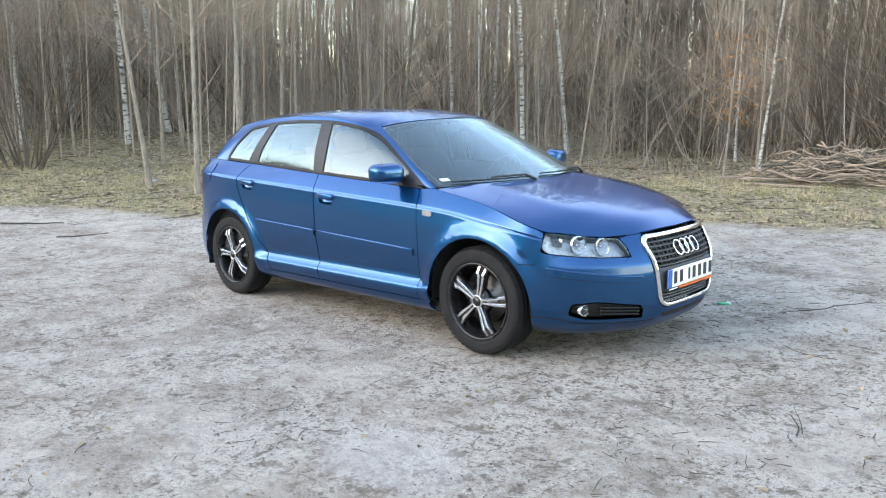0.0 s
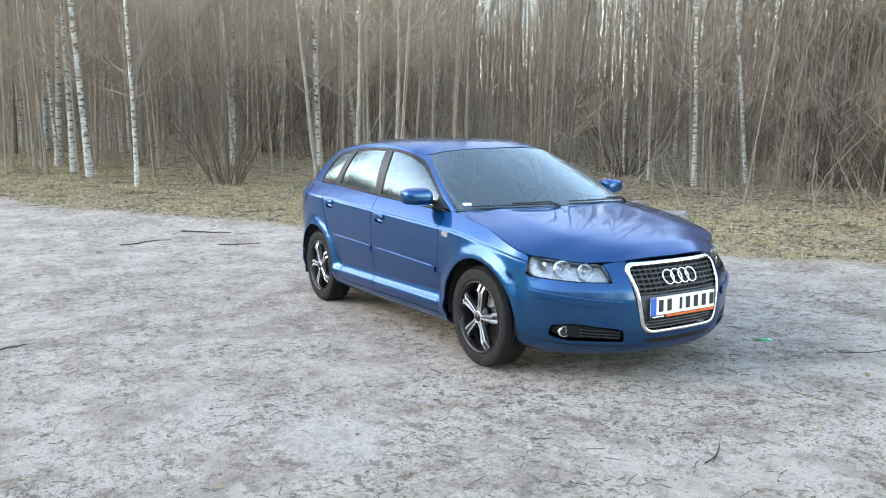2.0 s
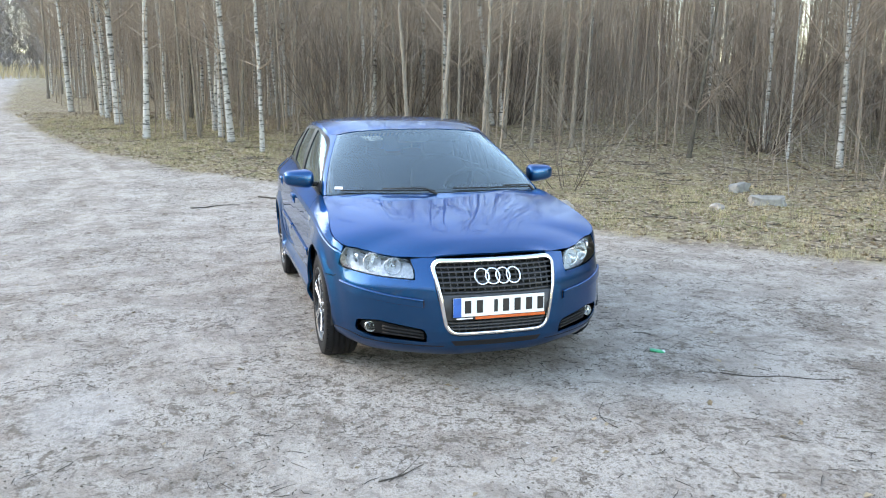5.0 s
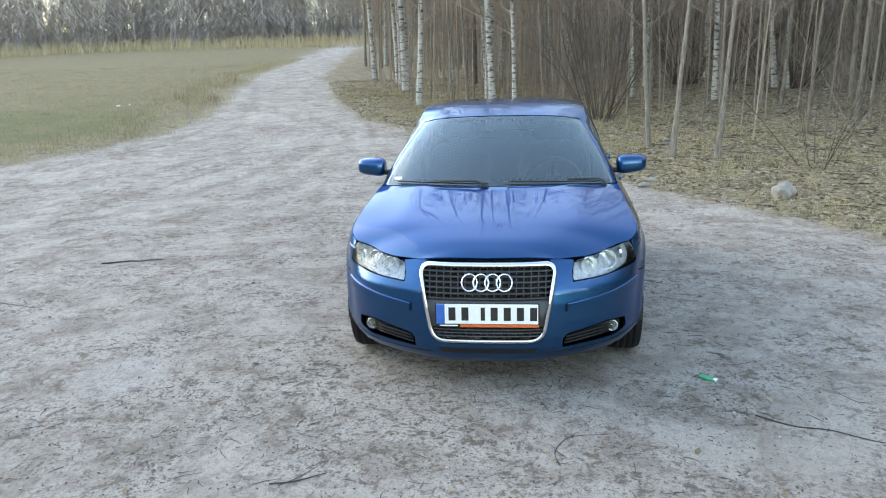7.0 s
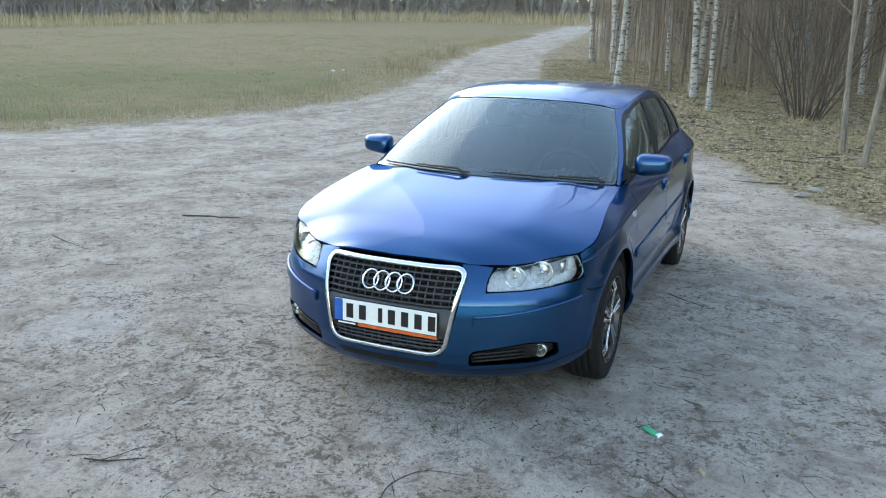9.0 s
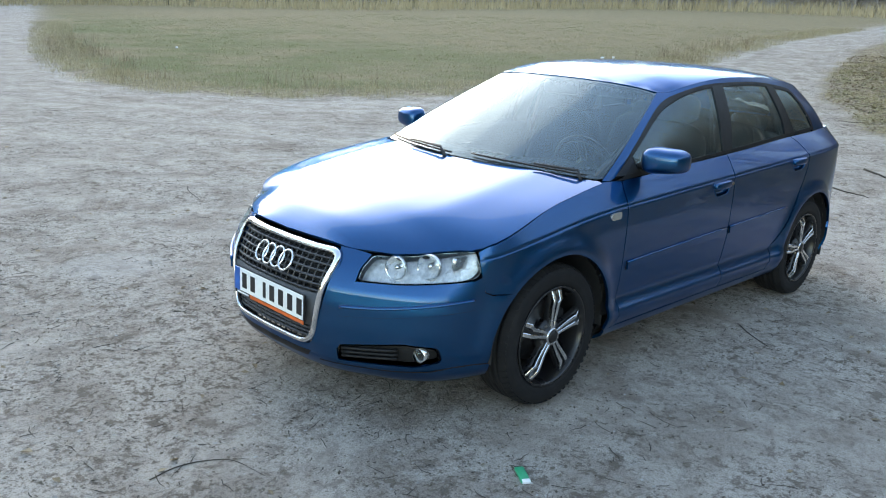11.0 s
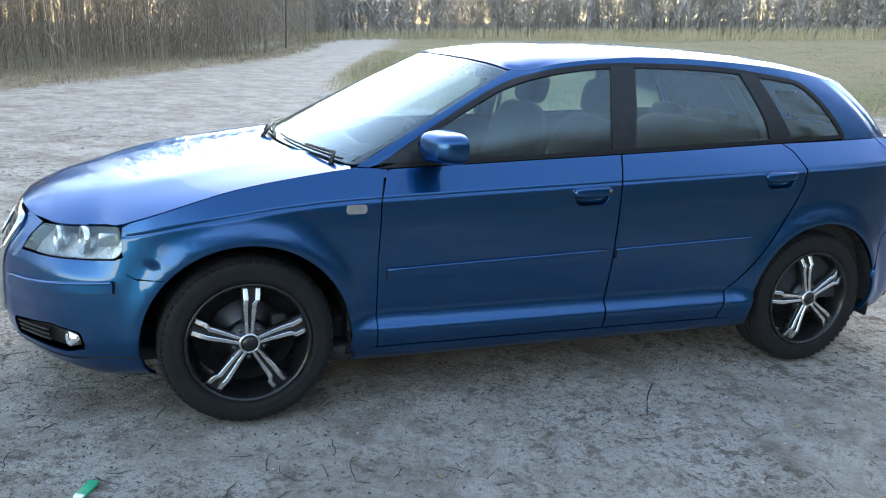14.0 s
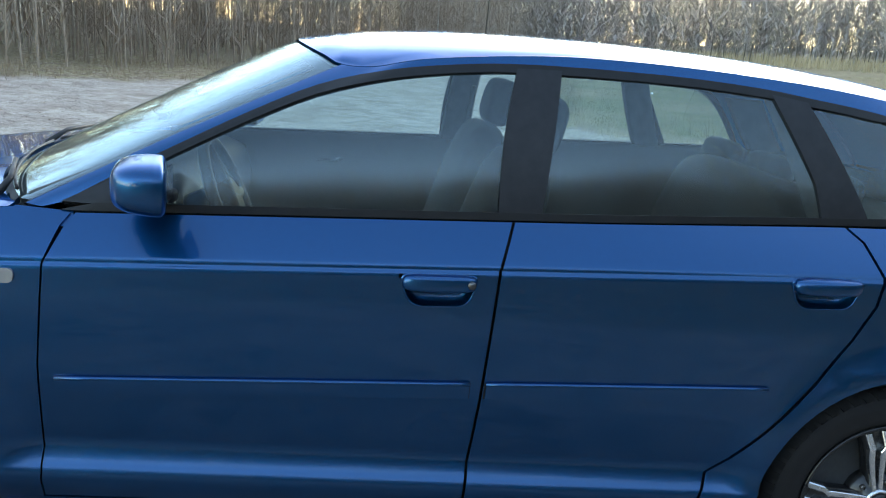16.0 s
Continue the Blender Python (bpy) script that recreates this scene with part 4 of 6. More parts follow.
    def on_glass(u, t, lift):
        s = 1 if u >= 0 else -1
        p = Vector(green(abs(u), t))
        return (p.x + lift * .6, p.y * s, p.z + lift * .8)
    for u0, u1, t0, t1 in ((3.2, .3, .02, .045), (-.2, -2.9, .02, .05)):
        vs, fs = [], []
        pts = [on_glass(u0 + (u1 - u0) * k / 12, t0 + (t1 - t0) * k / 12, .010) for k in range(13)]
        tube(vs, fs, pts, .0045, 6)
        wip = mesh_part("wiper", vs, fs, M["trim"], car, "black wiper blade")
        vs, fs = [], []
        b = Vector(on_glass(u0, t0, .0))
        tube(vs, fs, [(b.x + .05, b.y, b.z - .01), on_glass(u0 + (u1 - u0) * .1, t0 + .005, .03), on_glass(u0 + (u1 - u0) * .5, t0 + (t1 - t0) * .5, .026)], [.010, .007, .005], 8)
        mesh_part("wiper_arm", vs, fs, M["plastic"], wip)
    # windscreen with a dark border
    ws = [(u, .01) for u in np.arange(0, 3.9, .3)] + [(3.98, .02), (3.96, .3), (3.94, .6), (3.98, .99)] + [(u, .99) for u in np.arange(3.6, -.01, -.3)]
    panel("windscreen", green, [(0, .01)] + ws[1:-1] + [(0, .99)], (.15, .06), M["glass"], car, "clear windscreen", gap=0, off=-.002, depth=0, out_hint=(1, 0, 1), both=True)
    bd = [(0, .012), (1, .012), (2, .012), (3, .012), (3.85, .015), (3.83, .5), (3.84, .985), (2, .985), (0, .985), (0, .955), (2, .955), (3.45, .945), (3.6, .90), (3.62, .5), (3.6, .16), (3.4, .10), (3, .085), (2, .075), (1, .07), (0, .07)]
    panel("windscreen_border", green, bd, (.15, .06), M["trim"], car, "black border band of the windscreen", gap=0, off=-.006, depth=0, out_hint=(1, 0, 1), both=True)
    # tax sticker
    o = rounded([(-3.25 + 6.5, .09), (-2.8 + 5.6, .085), (-2.8 + 5.6, .125), (3.25, .13)], .01, 2)
    panel("paper_sticker", green, o, (.1, .05), M["paper"], car, "small white paper sticker", -1, gap=0, off=-.001, depth=0, out_hint=(1, 0, 1))
    # roof
    rim = [(float(p[0]), float(p[1])) for p in G_TOP]
    rp = [(x, y * .999) for x, y in rim] + [(x, -y * .999) for x, y in rim[::-1] if y > 1e-6]
    panel("roof", roof_surface, rp, (.05, .03), M["paint"], car, "", gap=0, off=.0, depth=.008, out_hint=(0, 0, 1))
    # rear: hatch glass, tailgate, rear bumper
    rg = [(15, .08), (14.2, .08), (14.0, .10), (13.8, .2), (13.9, .62), (14.1, .70), (15, .71)]
    panel("rear_window", green, rg, (.15, .08), M["glass"], car, "rear window glass", gap=0, off=-.002, depth=0, out_hint=(-1, 0, .5), both=True)
    hb = [(15, 1.0), (13, 1.0), (12.3, 1.0), (12.35, .5), (12.3, 0.0), (15, 0.0), (15, .08), (14.2, .08), (14.0, .10), (13.8, .2), (13.9, .62), (14.1, .70), (15, .71)]
    panel("tailgate_frame", green, hb, (.15, .08), M["paint"], car, "", gap=0, out_hint=(-1, 0, .5), both=True)
    tg = L([("x", -1.705, 1.055), ("x", -1.768, .96), ("x", -1.95, .99), ("x", -2.062, .955), ("x", -2.072, .81), ("x", -2.0, .77), ("x", -1.92, .71)]) + [(ARC[-1], .62), (ARC[-1], 1.045), (ux(-2.0), 1.05)]
    panel("tailgate", lower, tg, .04, M["paint"], car, "", gap=0, out_hint=(-1, 0, 0), both=True)
    rb = [("x", -1.289 + R * math.cos(radians(a)), .316 + R * math.sin(radians(a))) for a in range(166, 208, 6)] + [("x", -1.70, .20), ("x", -1.9, .21)]
    rbo = L(rb) + [(ARC[-1], .23), (ARC[-1], .615)] + L([("x", -1.91, .695), ("x", -1.80, .655), ("x", -1.70, .595)])
    panel("rear_bumper", lower, rbo, .04, M["paint"], car, "", gap=.001, out_hint=(-1, .5, 0), both=True)
    # floor of the car, and mud flaps
    bm = bmesh.new()
    box(bm, (-1.95, -.6, .18), (1.70, .6, .24), .02)
    part("underbody", bm, M["plastic"], car, "black underbody")
    bm = bmesh.new()
    box(bm, (-1.0, -.79, .19), (1.0, .79, .26), .02)
    part("underbody_floor", bm, M["plastic"], car)
    for sd in (1, -1):
        bm = bmesh.new()
        y0, y1 = sorted((sd * .68, sd * .82))
        box(bm, (-1.690, y0, .20), (-1.675, y1, .36), .005)
        part("mud_flap", bm, M["rubber"], car, "black rubber mud flap")
    # grille
    def on_nose(y, z, out=0.0):
        p = lower(uy(abs(y)), z)
        return (p[0] + out, y, z)
    loop = rounded([(-.350, .694), (.350, .694), (.281, .310), (-.281, .310)], [.06, .06, .07, .07], 8)
    dense = []
    for k in range(len(loop)):
        a, b = np.array(loop[k]), np.array(loop[(k + 1) % len(loop)])
        m3 = max(1, int(np.linalg.norm(b - a) / .03))
        dense += [tuple(a + (b - a) * i / m3) for i in range(m3)]
    cross = [(-.010, -.012), (-.010, .004), (-.005, .010), (.006, .010), (.011, .004), (.011, -.012)]
    vs, fs = [], []
    n = len(dense)
    cen = np.array((0, .5))
    for k in range(n):
        a, b, c = np.array(dense[k - 1]), np.array(dense[k]), np.array(dense[(k + 1) % n])
        t = c - a
        t /= np.linalg.norm(t)
        nn = np.array((-t[1], t[0]))
        if nn @ (b - cen) < 0:
            nn = -nn
        for s, o in cross:
            q = b + nn * s
            vs.append(on_nose(q[0], q[1], o + .006))
    mm = len(cross)
    for k in range(n):
        for j in range(mm):
            fs.append((k * mm + j, k * mm + (j + 1) % mm, ((k + 1) % n) * mm + (j + 1) % mm, ((k + 1) % n) * mm + j))
    grille = mesh_part("grille", vs, fs, M["chrome"], car, "tall grille in a chrome frame")
    def half_width(z):
        return .281 + (.350 - .281) * (z - .310) / (.694 - .310) - .008
    vs, fs = [], []
    zs = np.linspace(.315, .690, 14)
    for z in zs:
        for k in range(17):
            y = half_width(z) * (k / 8 - 1)
            vs.append(on_nose(y, z, -.045))
    for i in range(13):
        for k in range(16):
            fs.append((i * 17 + k, i * 17 + k + 1, (i + 1) * 17 + k + 1, (i + 1) * 17 + k))
    mesh_part("grille_back", vs, fs, M["void"], grille, "black recess behind the bars")
    for z in [.332, .350, .367, .530, .556, .582, .608, .634, .658, .680]:
        vs, fs = [], []
        w = half_width(z)
        pts = [on_nose(w * (k / 8 - 1), z, -.014) for k in range(17)]
        for p in pts:
            for dx, dz in ((.0, .0052), (.0075, .0035), (.0075, -.0035), (0, -.0052), (-.016, -.003), (-.016, .003)):
                vs.append((p[0] + dx, p[1], p[2] + dz))
        for k in range(16):
            for j in range(6):
                fs.append((k * 6 + j, k * 6 + (j + 1) % 6, (k + 1) * 6 + (j + 1) % 6, (k + 1) * 6 + j))
        mesh_part("grille_bar", vs, fs, M["grille"], grille)
    for (z0, z1) in ((.318, .378), (.522, .69)):
        for k in range(-9, 10):
            y0 = k * .036
            zt = z1
            if abs(y0) > half_width(z0) + .03:
                continue
            vs, fs = [], []
            pts = [on_nose(y0 * (1 + .1 * (z - .3)), z, -.010) for z in np.linspace(z0, zt, 6) if abs(y0) * (1 + .1 * (z - .3)) < half_width(z)]
            if len(pts) > 1:
                tube(vs, fs, pts, .0034, 6)
                mesh_part("grille_upright", vs, fs, M["grille"], grille)
    vs, fs = [], []
    for z, o in ((.378, -.02), (.384, .004), (.516, .004), (.522, -.02)):
        for k in range(17):
            vs.append(on_nose(half_width(z) * (k / 8 - 1), z, o - .004))
    for i in range(3):
        for k in range(16):
            fs.append((i * 17 + k, i * 17 + k + 1, (i + 1) * 17 + k + 1, (i + 1) * 17 + k))
    mesh_part("plate_carrier", vs, fs, M["plastic_grey"], grille, "dark grey band across the grille")
    for k in range(4):
        vs, fs = [], []
        cy, cz = -.0885 + .059 * k, .612
        pts = [on_nose(cy + .039 * math.cos(a), cz + .039 * math.sin(a), .006 + .002 * (k % 2)) for a in np.linspace(0, 2 * math.pi, 37)]
        tube(vs, fs, pts, .0050, 8, False)
        mesh_part("badge_ring", vs, fs, M["chrome"], grille, "chrome ring of the badge")
    # number plate with plain bars
    px = on_nose(.22, .45)[0] + .014
    bm = bmesh.new()
    box(bm, (px - .008, -.264, .386), (px, .264, .512), .003)
    plate = part("number_plate", bm, M["trim"], car, "white plate in a black holder with an orange strip", False)
    bm = bmesh.new()
    box(bm, (px - .001, -.258, .405), (px + .004, .258, .509), .002)
    part("plate_face", bm, M["plate_white"], plate, "white reflective plate", False)
    bm = bmesh.new()
    box(bm, (px + .002, -.2578, .4055), (px + .0052, -.214, .5085), .001)
    part("plate_band", bm, M["plate_blue"], plate, "blue band", False)
    x0 = -.195
    for w, gap in ((.036, .030), (.036, .062), (.022, .028), (.036, .030), (.036, .030), (.036, .030), (.036, 0)):
        bm = bmesh.new()
        box(bm, (px + .003, x0, .423), (px + .0055, x0 + w, .492), .001)
        part("plate_bar", bm, M["plate_black"], plate, "plain dark bar", False)
        x0 += w + gap
    bm = bmesh.new()
    box(bm, (px, -.135, .388), (px + .0045, .262, .403), .001)
    part("holder_strip", bm, M["orange"], plate, "orange strip", False)
    bm = bmesh.new()
    box(bm, (px, -.24, .392), (px + .003, -.15, .399), .001)
    part("holder_bar", bm, M["paper"], plate, "small light bar", False)
    interior(car)
    for sd in (1, -1):
        for hx, turn in ((1.289, 91 if sd > 0 else 77), (-1.289, 75 if sd > 0 else 106)):
            wheel(car, hx, sd, turn)
    return car


def interior(car):
    bm = bmesh.new()
    box(bm, (-1.95, -.70, .24), (.95, .70, .34), .02)
    part("cabin_floor", bm, M["cabin"], car, "dark carpet")
    # dashboard
    vs, fs = [], []
    prof = [(.62, .55), (.60, .80), (.63, .90), (.72, .935), (.90, .93), (1.04, .915)]
    for k in range(13):
        y = -.69 + 1.38 * k / 12
        hump = .035 * math.exp(-((y - .36) / .17) ** 2)
        for j, (x, z) in enumerate(prof):
            vs.append((x - .05 * (abs(y) / .69) ** 2, y, z + (hump if j in (2, 3) else 0)))
    for k in range(12):
        for j in range(5):
            fs.append((k * 6 + j, (k + 1) * 6 + j, (k + 1) * 6 + j + 1, k * 6 + j + 1))
    mesh_part("dashboard", vs, fs, M["cabin"], car, "dark grey dashboard")
    # door cards
    for sd in (1, -1):
        vs, fs = [], []
        for k in range(20):
            x = .80 - 2.5 * k / 19
            p = Vector(lower(ux(x), .6))
            b = Vector(green(gxz(x, belt(x) + .01)[0], 0.02))
            for y, z in ((p.y - .07, .3), (p.y - .09, .6), (p.y - .10, .85), (b.y - .055, belt(x) - .01), (b.y - .015, belt(x) + .012)):
                vs.append((x, y * sd, z))
        for k in range(19):
            for j in range(4):
                fs.append((k * 5 + j, (k + 1) * 5 + j, (k + 1) * 5 + j + 1, k * 5 + j + 1))
        mesh_part("door_card", vs, fs, M["cabin"], car, "dark grey door lining")
        vs, fs = [], []
        p = Vector(lower(ux(.28), .6))
        tube(vs, fs, [(.30, (p.y - .115) * sd, .86), (.22, (p.y - .125) * sd, .865), (.19, (p.y - .12) * sd, .875)], .009, 8)
        mesh_part("inner_handle", vs, fs, M["chrome"], car, "silver inner door handle")
    def blob(name, c, s, e, par, tilt=0.0, label="", mat="seat"):
        bm = bmesh.new()
        bmesh.ops.create_uvsphere(bm, u_segments=20, v_segments=12, radius=1.0)
        rt = Matrix.Rotation(tilt, 3, "Y")
        for v in bm.verts:
            v.co = rt @ Vector([math.copysign(abs(v.co[k]) ** e, v.co[k]) * s[k] for k in range(3)]) + Vector(c)
        return part(name, bm, M[mat], par, label)
    for sd in (1, -1):
        y = .36 * sd
        st = blob("front_seat", (.08, y, .50), (.27, .25, .10), .5, car, 0.1, "dark grey cloth front seat")
        blob("seat_back", (-.24, y, .80), (.085, .245, .32), .55, st, -.28)
        hr = blob("head_rest", (-.36, y, 1.185), (.055, .135, .085), .62, st, -.2)
        for dy in (-.05, .05):
            vs, fs = [], []
            tube(vs, fs, [(-.36, y + dy, 1.15), (-.33, y + dy, 1.03)], .007, 6)
            mesh_part("head_rest_post", vs, fs, M["chrome"], st)
        # belt from the pillar
        vs, fs = [], []
        tube(vs, fs, [(-.30, .60 * sd, 1.22), (-.29, .645 * sd, 1.0), (-.25, .67 * sd, .7)], .012, 4)
        mesh_part("seat_belt", vs, fs, M["belt"], st, "grey seat belt")
    bench = blob("rear_seat", (-.85, 0, .50), (.26, .62, .10), .4, car, 0.1, "dark grey rear bench")
    blob("bench_back", (-1.16, 0, .79), (.09, .62, .28), .45, bench, -.3)
    for y in (-.38, 0, .38):
        blob("rear_head_rest", (-1.25, y, 1.07), (.05, .12, .055), .6, bench, -.2)
    bm = bmesh.new()
    box(bm, (-1.85, -.58, .93), (-1.3, .58, .96), .01)
    part("parcel_shelf", bm, M["cabin"], car, "grey parcel shelf")
    # roof lining, slightly below the roof
    vs, fs = [], []
    xs = np.linspace(.27, -1.7, 20)
    for x in xs:
        w = float(np.interp(-x, -G_TOP[:, 0], G_TOP[:, 1])) - .035
        for k in range(11):
            y = w * (k / 5 - 1)
            vs.append((x, y, roof_z(x, y) - .028 - .012 * (abs(k - 5) / 5) ** 2))
    for i in range(19):
        for k in range(10):
            fs.append((i * 11 + k, i * 11 + k + 1, (i + 1) * 11 + k + 1, (i + 1) * 11 + k))
    mesh_part("headliner", vs, fs, M["lining"], car, "light grey roof lining")
    # inner pillars
    for sd in (1, -1):
        for a, b, w in (((.86, .955), (.17, 1.285), .03), ((-.25, .99), (-.28, 1.34), .055), ((-1.06, 1.04), (-.93, 1.33), .06), ((-1.58, 1.06), (-1.40, 1.27), .08)):
            vs, fs = [], []
            pts = []
            for k in range(7):
                t = k / 6
                x, z = a[0] + (b[0] - a[0]) * t, a[1] + (b[1] - a[1]) * t
                p = Vector(green(*gxz(x, z)))
                pts.append((p.x, (p.y - .022) * sd, p.z))
            for p in pts:
                for dx, dy in ((-w, 0), (w, 0), (w * .8, -.025 * sd), (-w * .8, -.025 * sd)):
                    vs.append((p[0] + dx, p[1] + dy, p[2]))
            for k in range(6):
                for j in range(4):
                    fs.append((k * 4 + j, k * 4 + (j + 1) % 4, (k + 1) * 4 + (j + 1) % 4, (k + 1) * 4 + j))
            mesh_part("pillar_lining", vs, fs, M["lining_dark"], car, "grey inner pillar trim")
    # steering wheel on the left
    c, ax = Vector((.48, .36, .89)), Vector((-.92, 0, .40)).normalized()
    rot = Vector((0, 0, 1)).rotation_difference(ax).to_matrix()
    vs, fs = [], []
    tube(vs, fs, [rot @ Vector((.185 * math.cos(a), .185 * math.sin(a), 0)) + c for a in np.linspace(0, 2 * math.pi, 33)], .016, 8, False)
    sw = mesh_part("steering_wheel", vs, fs, M["cabin_black"], car, "black steering wheel")
    vs, fs = [], []
    tube(vs, fs, [rot @ Vector((.17 * math.cos(a), .17 * math.sin(a), -.005)) + c for a in (math.pi * .5, math.pi * 1.5)], .018, 8)
    tube(vs, fs, [c, rot @ Vector((.17, 0, -.005)) + c], .018, 8)
    tube(vs, fs, [c - ax * .25, c + ax * .02], [.05, .07], 14)
    mesh_part("wheel_hub", vs, fs, M["cabin_black"], sw)
    # inner mirror and sun visors
    bm = bmesh.new()
    box(bm, (.27, -.115, 1.245), (.30, .115, 1.31), .014, 3)
    im = part("inner_mirror", bm, M["lining"], car, "grey interior mirror")
    vs, fs = [], []
    tube(vs, fs, [(.285, 0, 1.30), (.30, 0, 1.345)], .014, 8)
    mesh_part("mirror_stem", vs, fs, M["cabin"], im)
    for sd in (1,):
        bm = bmesh.new()
        box(bm, (.16, .12 * sd, 1.25), (.175, .41 * sd, 1.31), .005)
        part("sun_visor", bm, M["lining"], car, "light grey sun visor folded down")


def wheel(car, hx, sd, turn):
    at = Vector((hx, .0, .316))
    face = .845 if hx > 0 else .835
    def put(vs):
        return [(at.x + v[0], sd * (face + v[1]), at.z + v[2]) for v in vs]
    prof = [(.219, -.175), (.225, -.185), (.25, -.196), (.285, -.194), (.303, -.182), (.311, -.165)]
    for g in (-.146, -.112, -.078, -.044):
        prof += [(.3145, g - .004), (.308, g - .003), (.308, g + .003), (.3150, g + .004)]
    prof += [(.3125, -.026), (.306, -.010), (.297, .000), (.284, .006), (.268, .0085), (.262, .0065), (.252, .0085), (.240, .007), (.231, .002), (.223, -.004), (.219, -.014)]
    vs, fs = lathe(prof, 96)
    tyre = mesh_part("tyre", put(vs), fs if sd < 0 else [f[::-1] for f in fs], M["rubber"], car, "black rubber tyre, dusty tread")
    # tread blocks on the shoulder
    tv, tf = [], []
    for k in range(60):
        a = 2 * math.pi * k / 60
        for (r0, h0, r1, h1) in ((.3145, -.030, .3005, .0005),):
            b = len(tv)
            for da, r, h in ((-.034, r0 + .002, h0), (.034, r0 + .002, h0), (.030, r1 + .003, h1 + .0015), (-.030, r1 + .003, h1 + .0015), (-.034, r0 - .006, h0), (.034, r0 - .006, h0), (.030, r1 - .004, h1 - .003), (-.030, r1 - .004, h1 - .003)):
                aa = a + da + h * .6
                tv.append((r * math.cos(aa), h, r * math.sin(aa)))
            for f in ((0, 1, 2, 3), (4, 7, 6, 5), (0, 4, 5, 1), (1, 5, 6, 2), (2, 6, 7, 3), (3, 7, 4, 0)):
                tf.append(tuple(b + j for j in f))
    mesh_part("shoulder_tread", put(tv), tf, M["rubber"], tyre, "", False)
    # rim
    prof = [(.220, -.005), (.226, .001), (.224, .006), (.217, .005), (.212, -.004), (.206, -.025), (.198, -.06), (.190, -.14), (.21, -.17)]
    vs, fs = lathe(prof, 72)
    rim = mesh_part("rim", put(vs), fs, M["rim_black"], car, "black alloy rim with polished double spokes")
    # brake disc and backing
    vs, fs = lathe([(.02, -.075), (.06, -.075), (.065, -.095), (.135, -.095), (.137, -.105)], 48)
    mesh_part("brake_disc", put(vs), fs, M["disc"], rim, "grey steel brake disc")
    vs, fs = lathe([(.0, -.125), (.19, -.125)], 32)
    mesh_part("back_plate", put(vs), fs, M["void"], rim)
    bm = bmesh.new()
    box(bm, (-.145, -.125, -.01), (-.085, -.055, .085), .012)
    vs = [v.co.copy() for v in bm.verts]
    bm.verts.index_update()
    fs = [tuple(v.index for v in f.verts) for f in bm.faces]
    bm.free()
    mesh_part("brake_caliper", put(vs), fs, M["plastic"], rim, "dark brake caliper")
    # hub
    vs, fs = lathe([(.0, .008), (.026, .008), (.0275, .004), (.029, -.004)], 32)
    mesh_part("centre_cap", put(vs), fs, M["rim_black"], rim, "round black centre cap")
    vs, fs = lathe([(.0285, -.002), (.030, .005), (.036, .005), (.039, -.002)], 40)
    mesh_part("hub_ring", put(vs), fs, M["polished"], rim, "polished ring round the cap")
    vs, fs = lathe([(.036, .002), (.045, -.008), (.05, -.014), (.074, -.022), (.080, -.05), (.05, -.06)], 40)
    mesh_part("hub_flange", put(vs), fs, M["rim_black"], rim)
    for s in range(5):
        a = radians(turn + 72 * s)
        c, sn = math.cos(a), math.sin(a)
        # black body of the spoke
        body = [(.045, .034, -.012), (.09, .036, -.010), (.14, .040, -.006), (.17, .046, -.006), (.214, .054, -.012)]
        vs, fs = [], []
        for r, w, h in body:
            for q, hh in ((-w, -.03), (-w, -.004), (-w * .8, 0), (w * .8, 0), (w, -.004), (w, -.03)):
                vs.append((r, q * .62, h + hh - .003))
        for k in range(len(body) - 1):
            for j in range(5):
                fs.append((k * 6 + j, k * 6 + j + 1, (k + 1) * 6 + j + 1, (k + 1) * 6 + j))
        vs = [(v[0] * c - v[1] * sn, v[2], v[0] * sn + v[1] * c) for v in vs]
        sp = mesh_part("spoke", put(vs), fs, M["rim_black"], rim, "black spoke")
        # two polished ribs
        for k in (-1, 1):
            vs, fs = [], []
            path = [(.034, .0085, -.004), (.08, .0115, -.004), (.13, .0150, .000), (.152, .0160, .003), (.166, .0205, .0035), (.204, .0225, -.012)]
            for r, q, h in path:
                w = .0062 + .0026 * smooth(.04, .16, r)
                jog = .007 * smooth(.150, .168, r)
                for dq, dh in ((-w, -.012), (-w, .002), (-w * .7, .0045), (w * .7, .0045), (w, .002), (w, -.012)):
                    vs.append((r, k * q + jog + dq, h + dh))
            m = 6
            for i in range(len(path) - 1):
                for j in range(5):
                    fs.append((i * m + j, i * m + j + 1, (i + 1) * m + j + 1, (i + 1) * m + j))
            fs.append(tuple((len(path) - 1) * m + j for j in range(6)))
            vs = [(v[0] * c - v[1] * sn, v[2], v[0] * sn + v[1] * c) for v in vs]
            mesh_part("rib", put(vs), fs, M["polished"], sp, "polished metal rib", False)
        b = a + radians(36)
        vs, fs = lathe([(0, .0), (.007, .0), (.0085, -.003), (.0085, -.03)], 6)
        vs = [(v[0] + .056 * math.cos(b), v[1] - .010, v[2] + .056 * math.sin(b)) for v in vs]
        mesh_part("wheel_bolt", put(vs), fs, M["disc"], rim, "steel wheel bolt")

# ---- lay of the land ----
def land(x, y):
    """Height of the ground without its small bumps."""
    t = -x - 5.7
    bank = .35 * smooth(4.0, 10.0, verge_d(x, y)) * smooth(-6.5, -11.5, x) if x < -6.5 else 0.0
    z = bank + .062 * (math.log1p(math.exp(t)) if t < 30 else t)
    return z


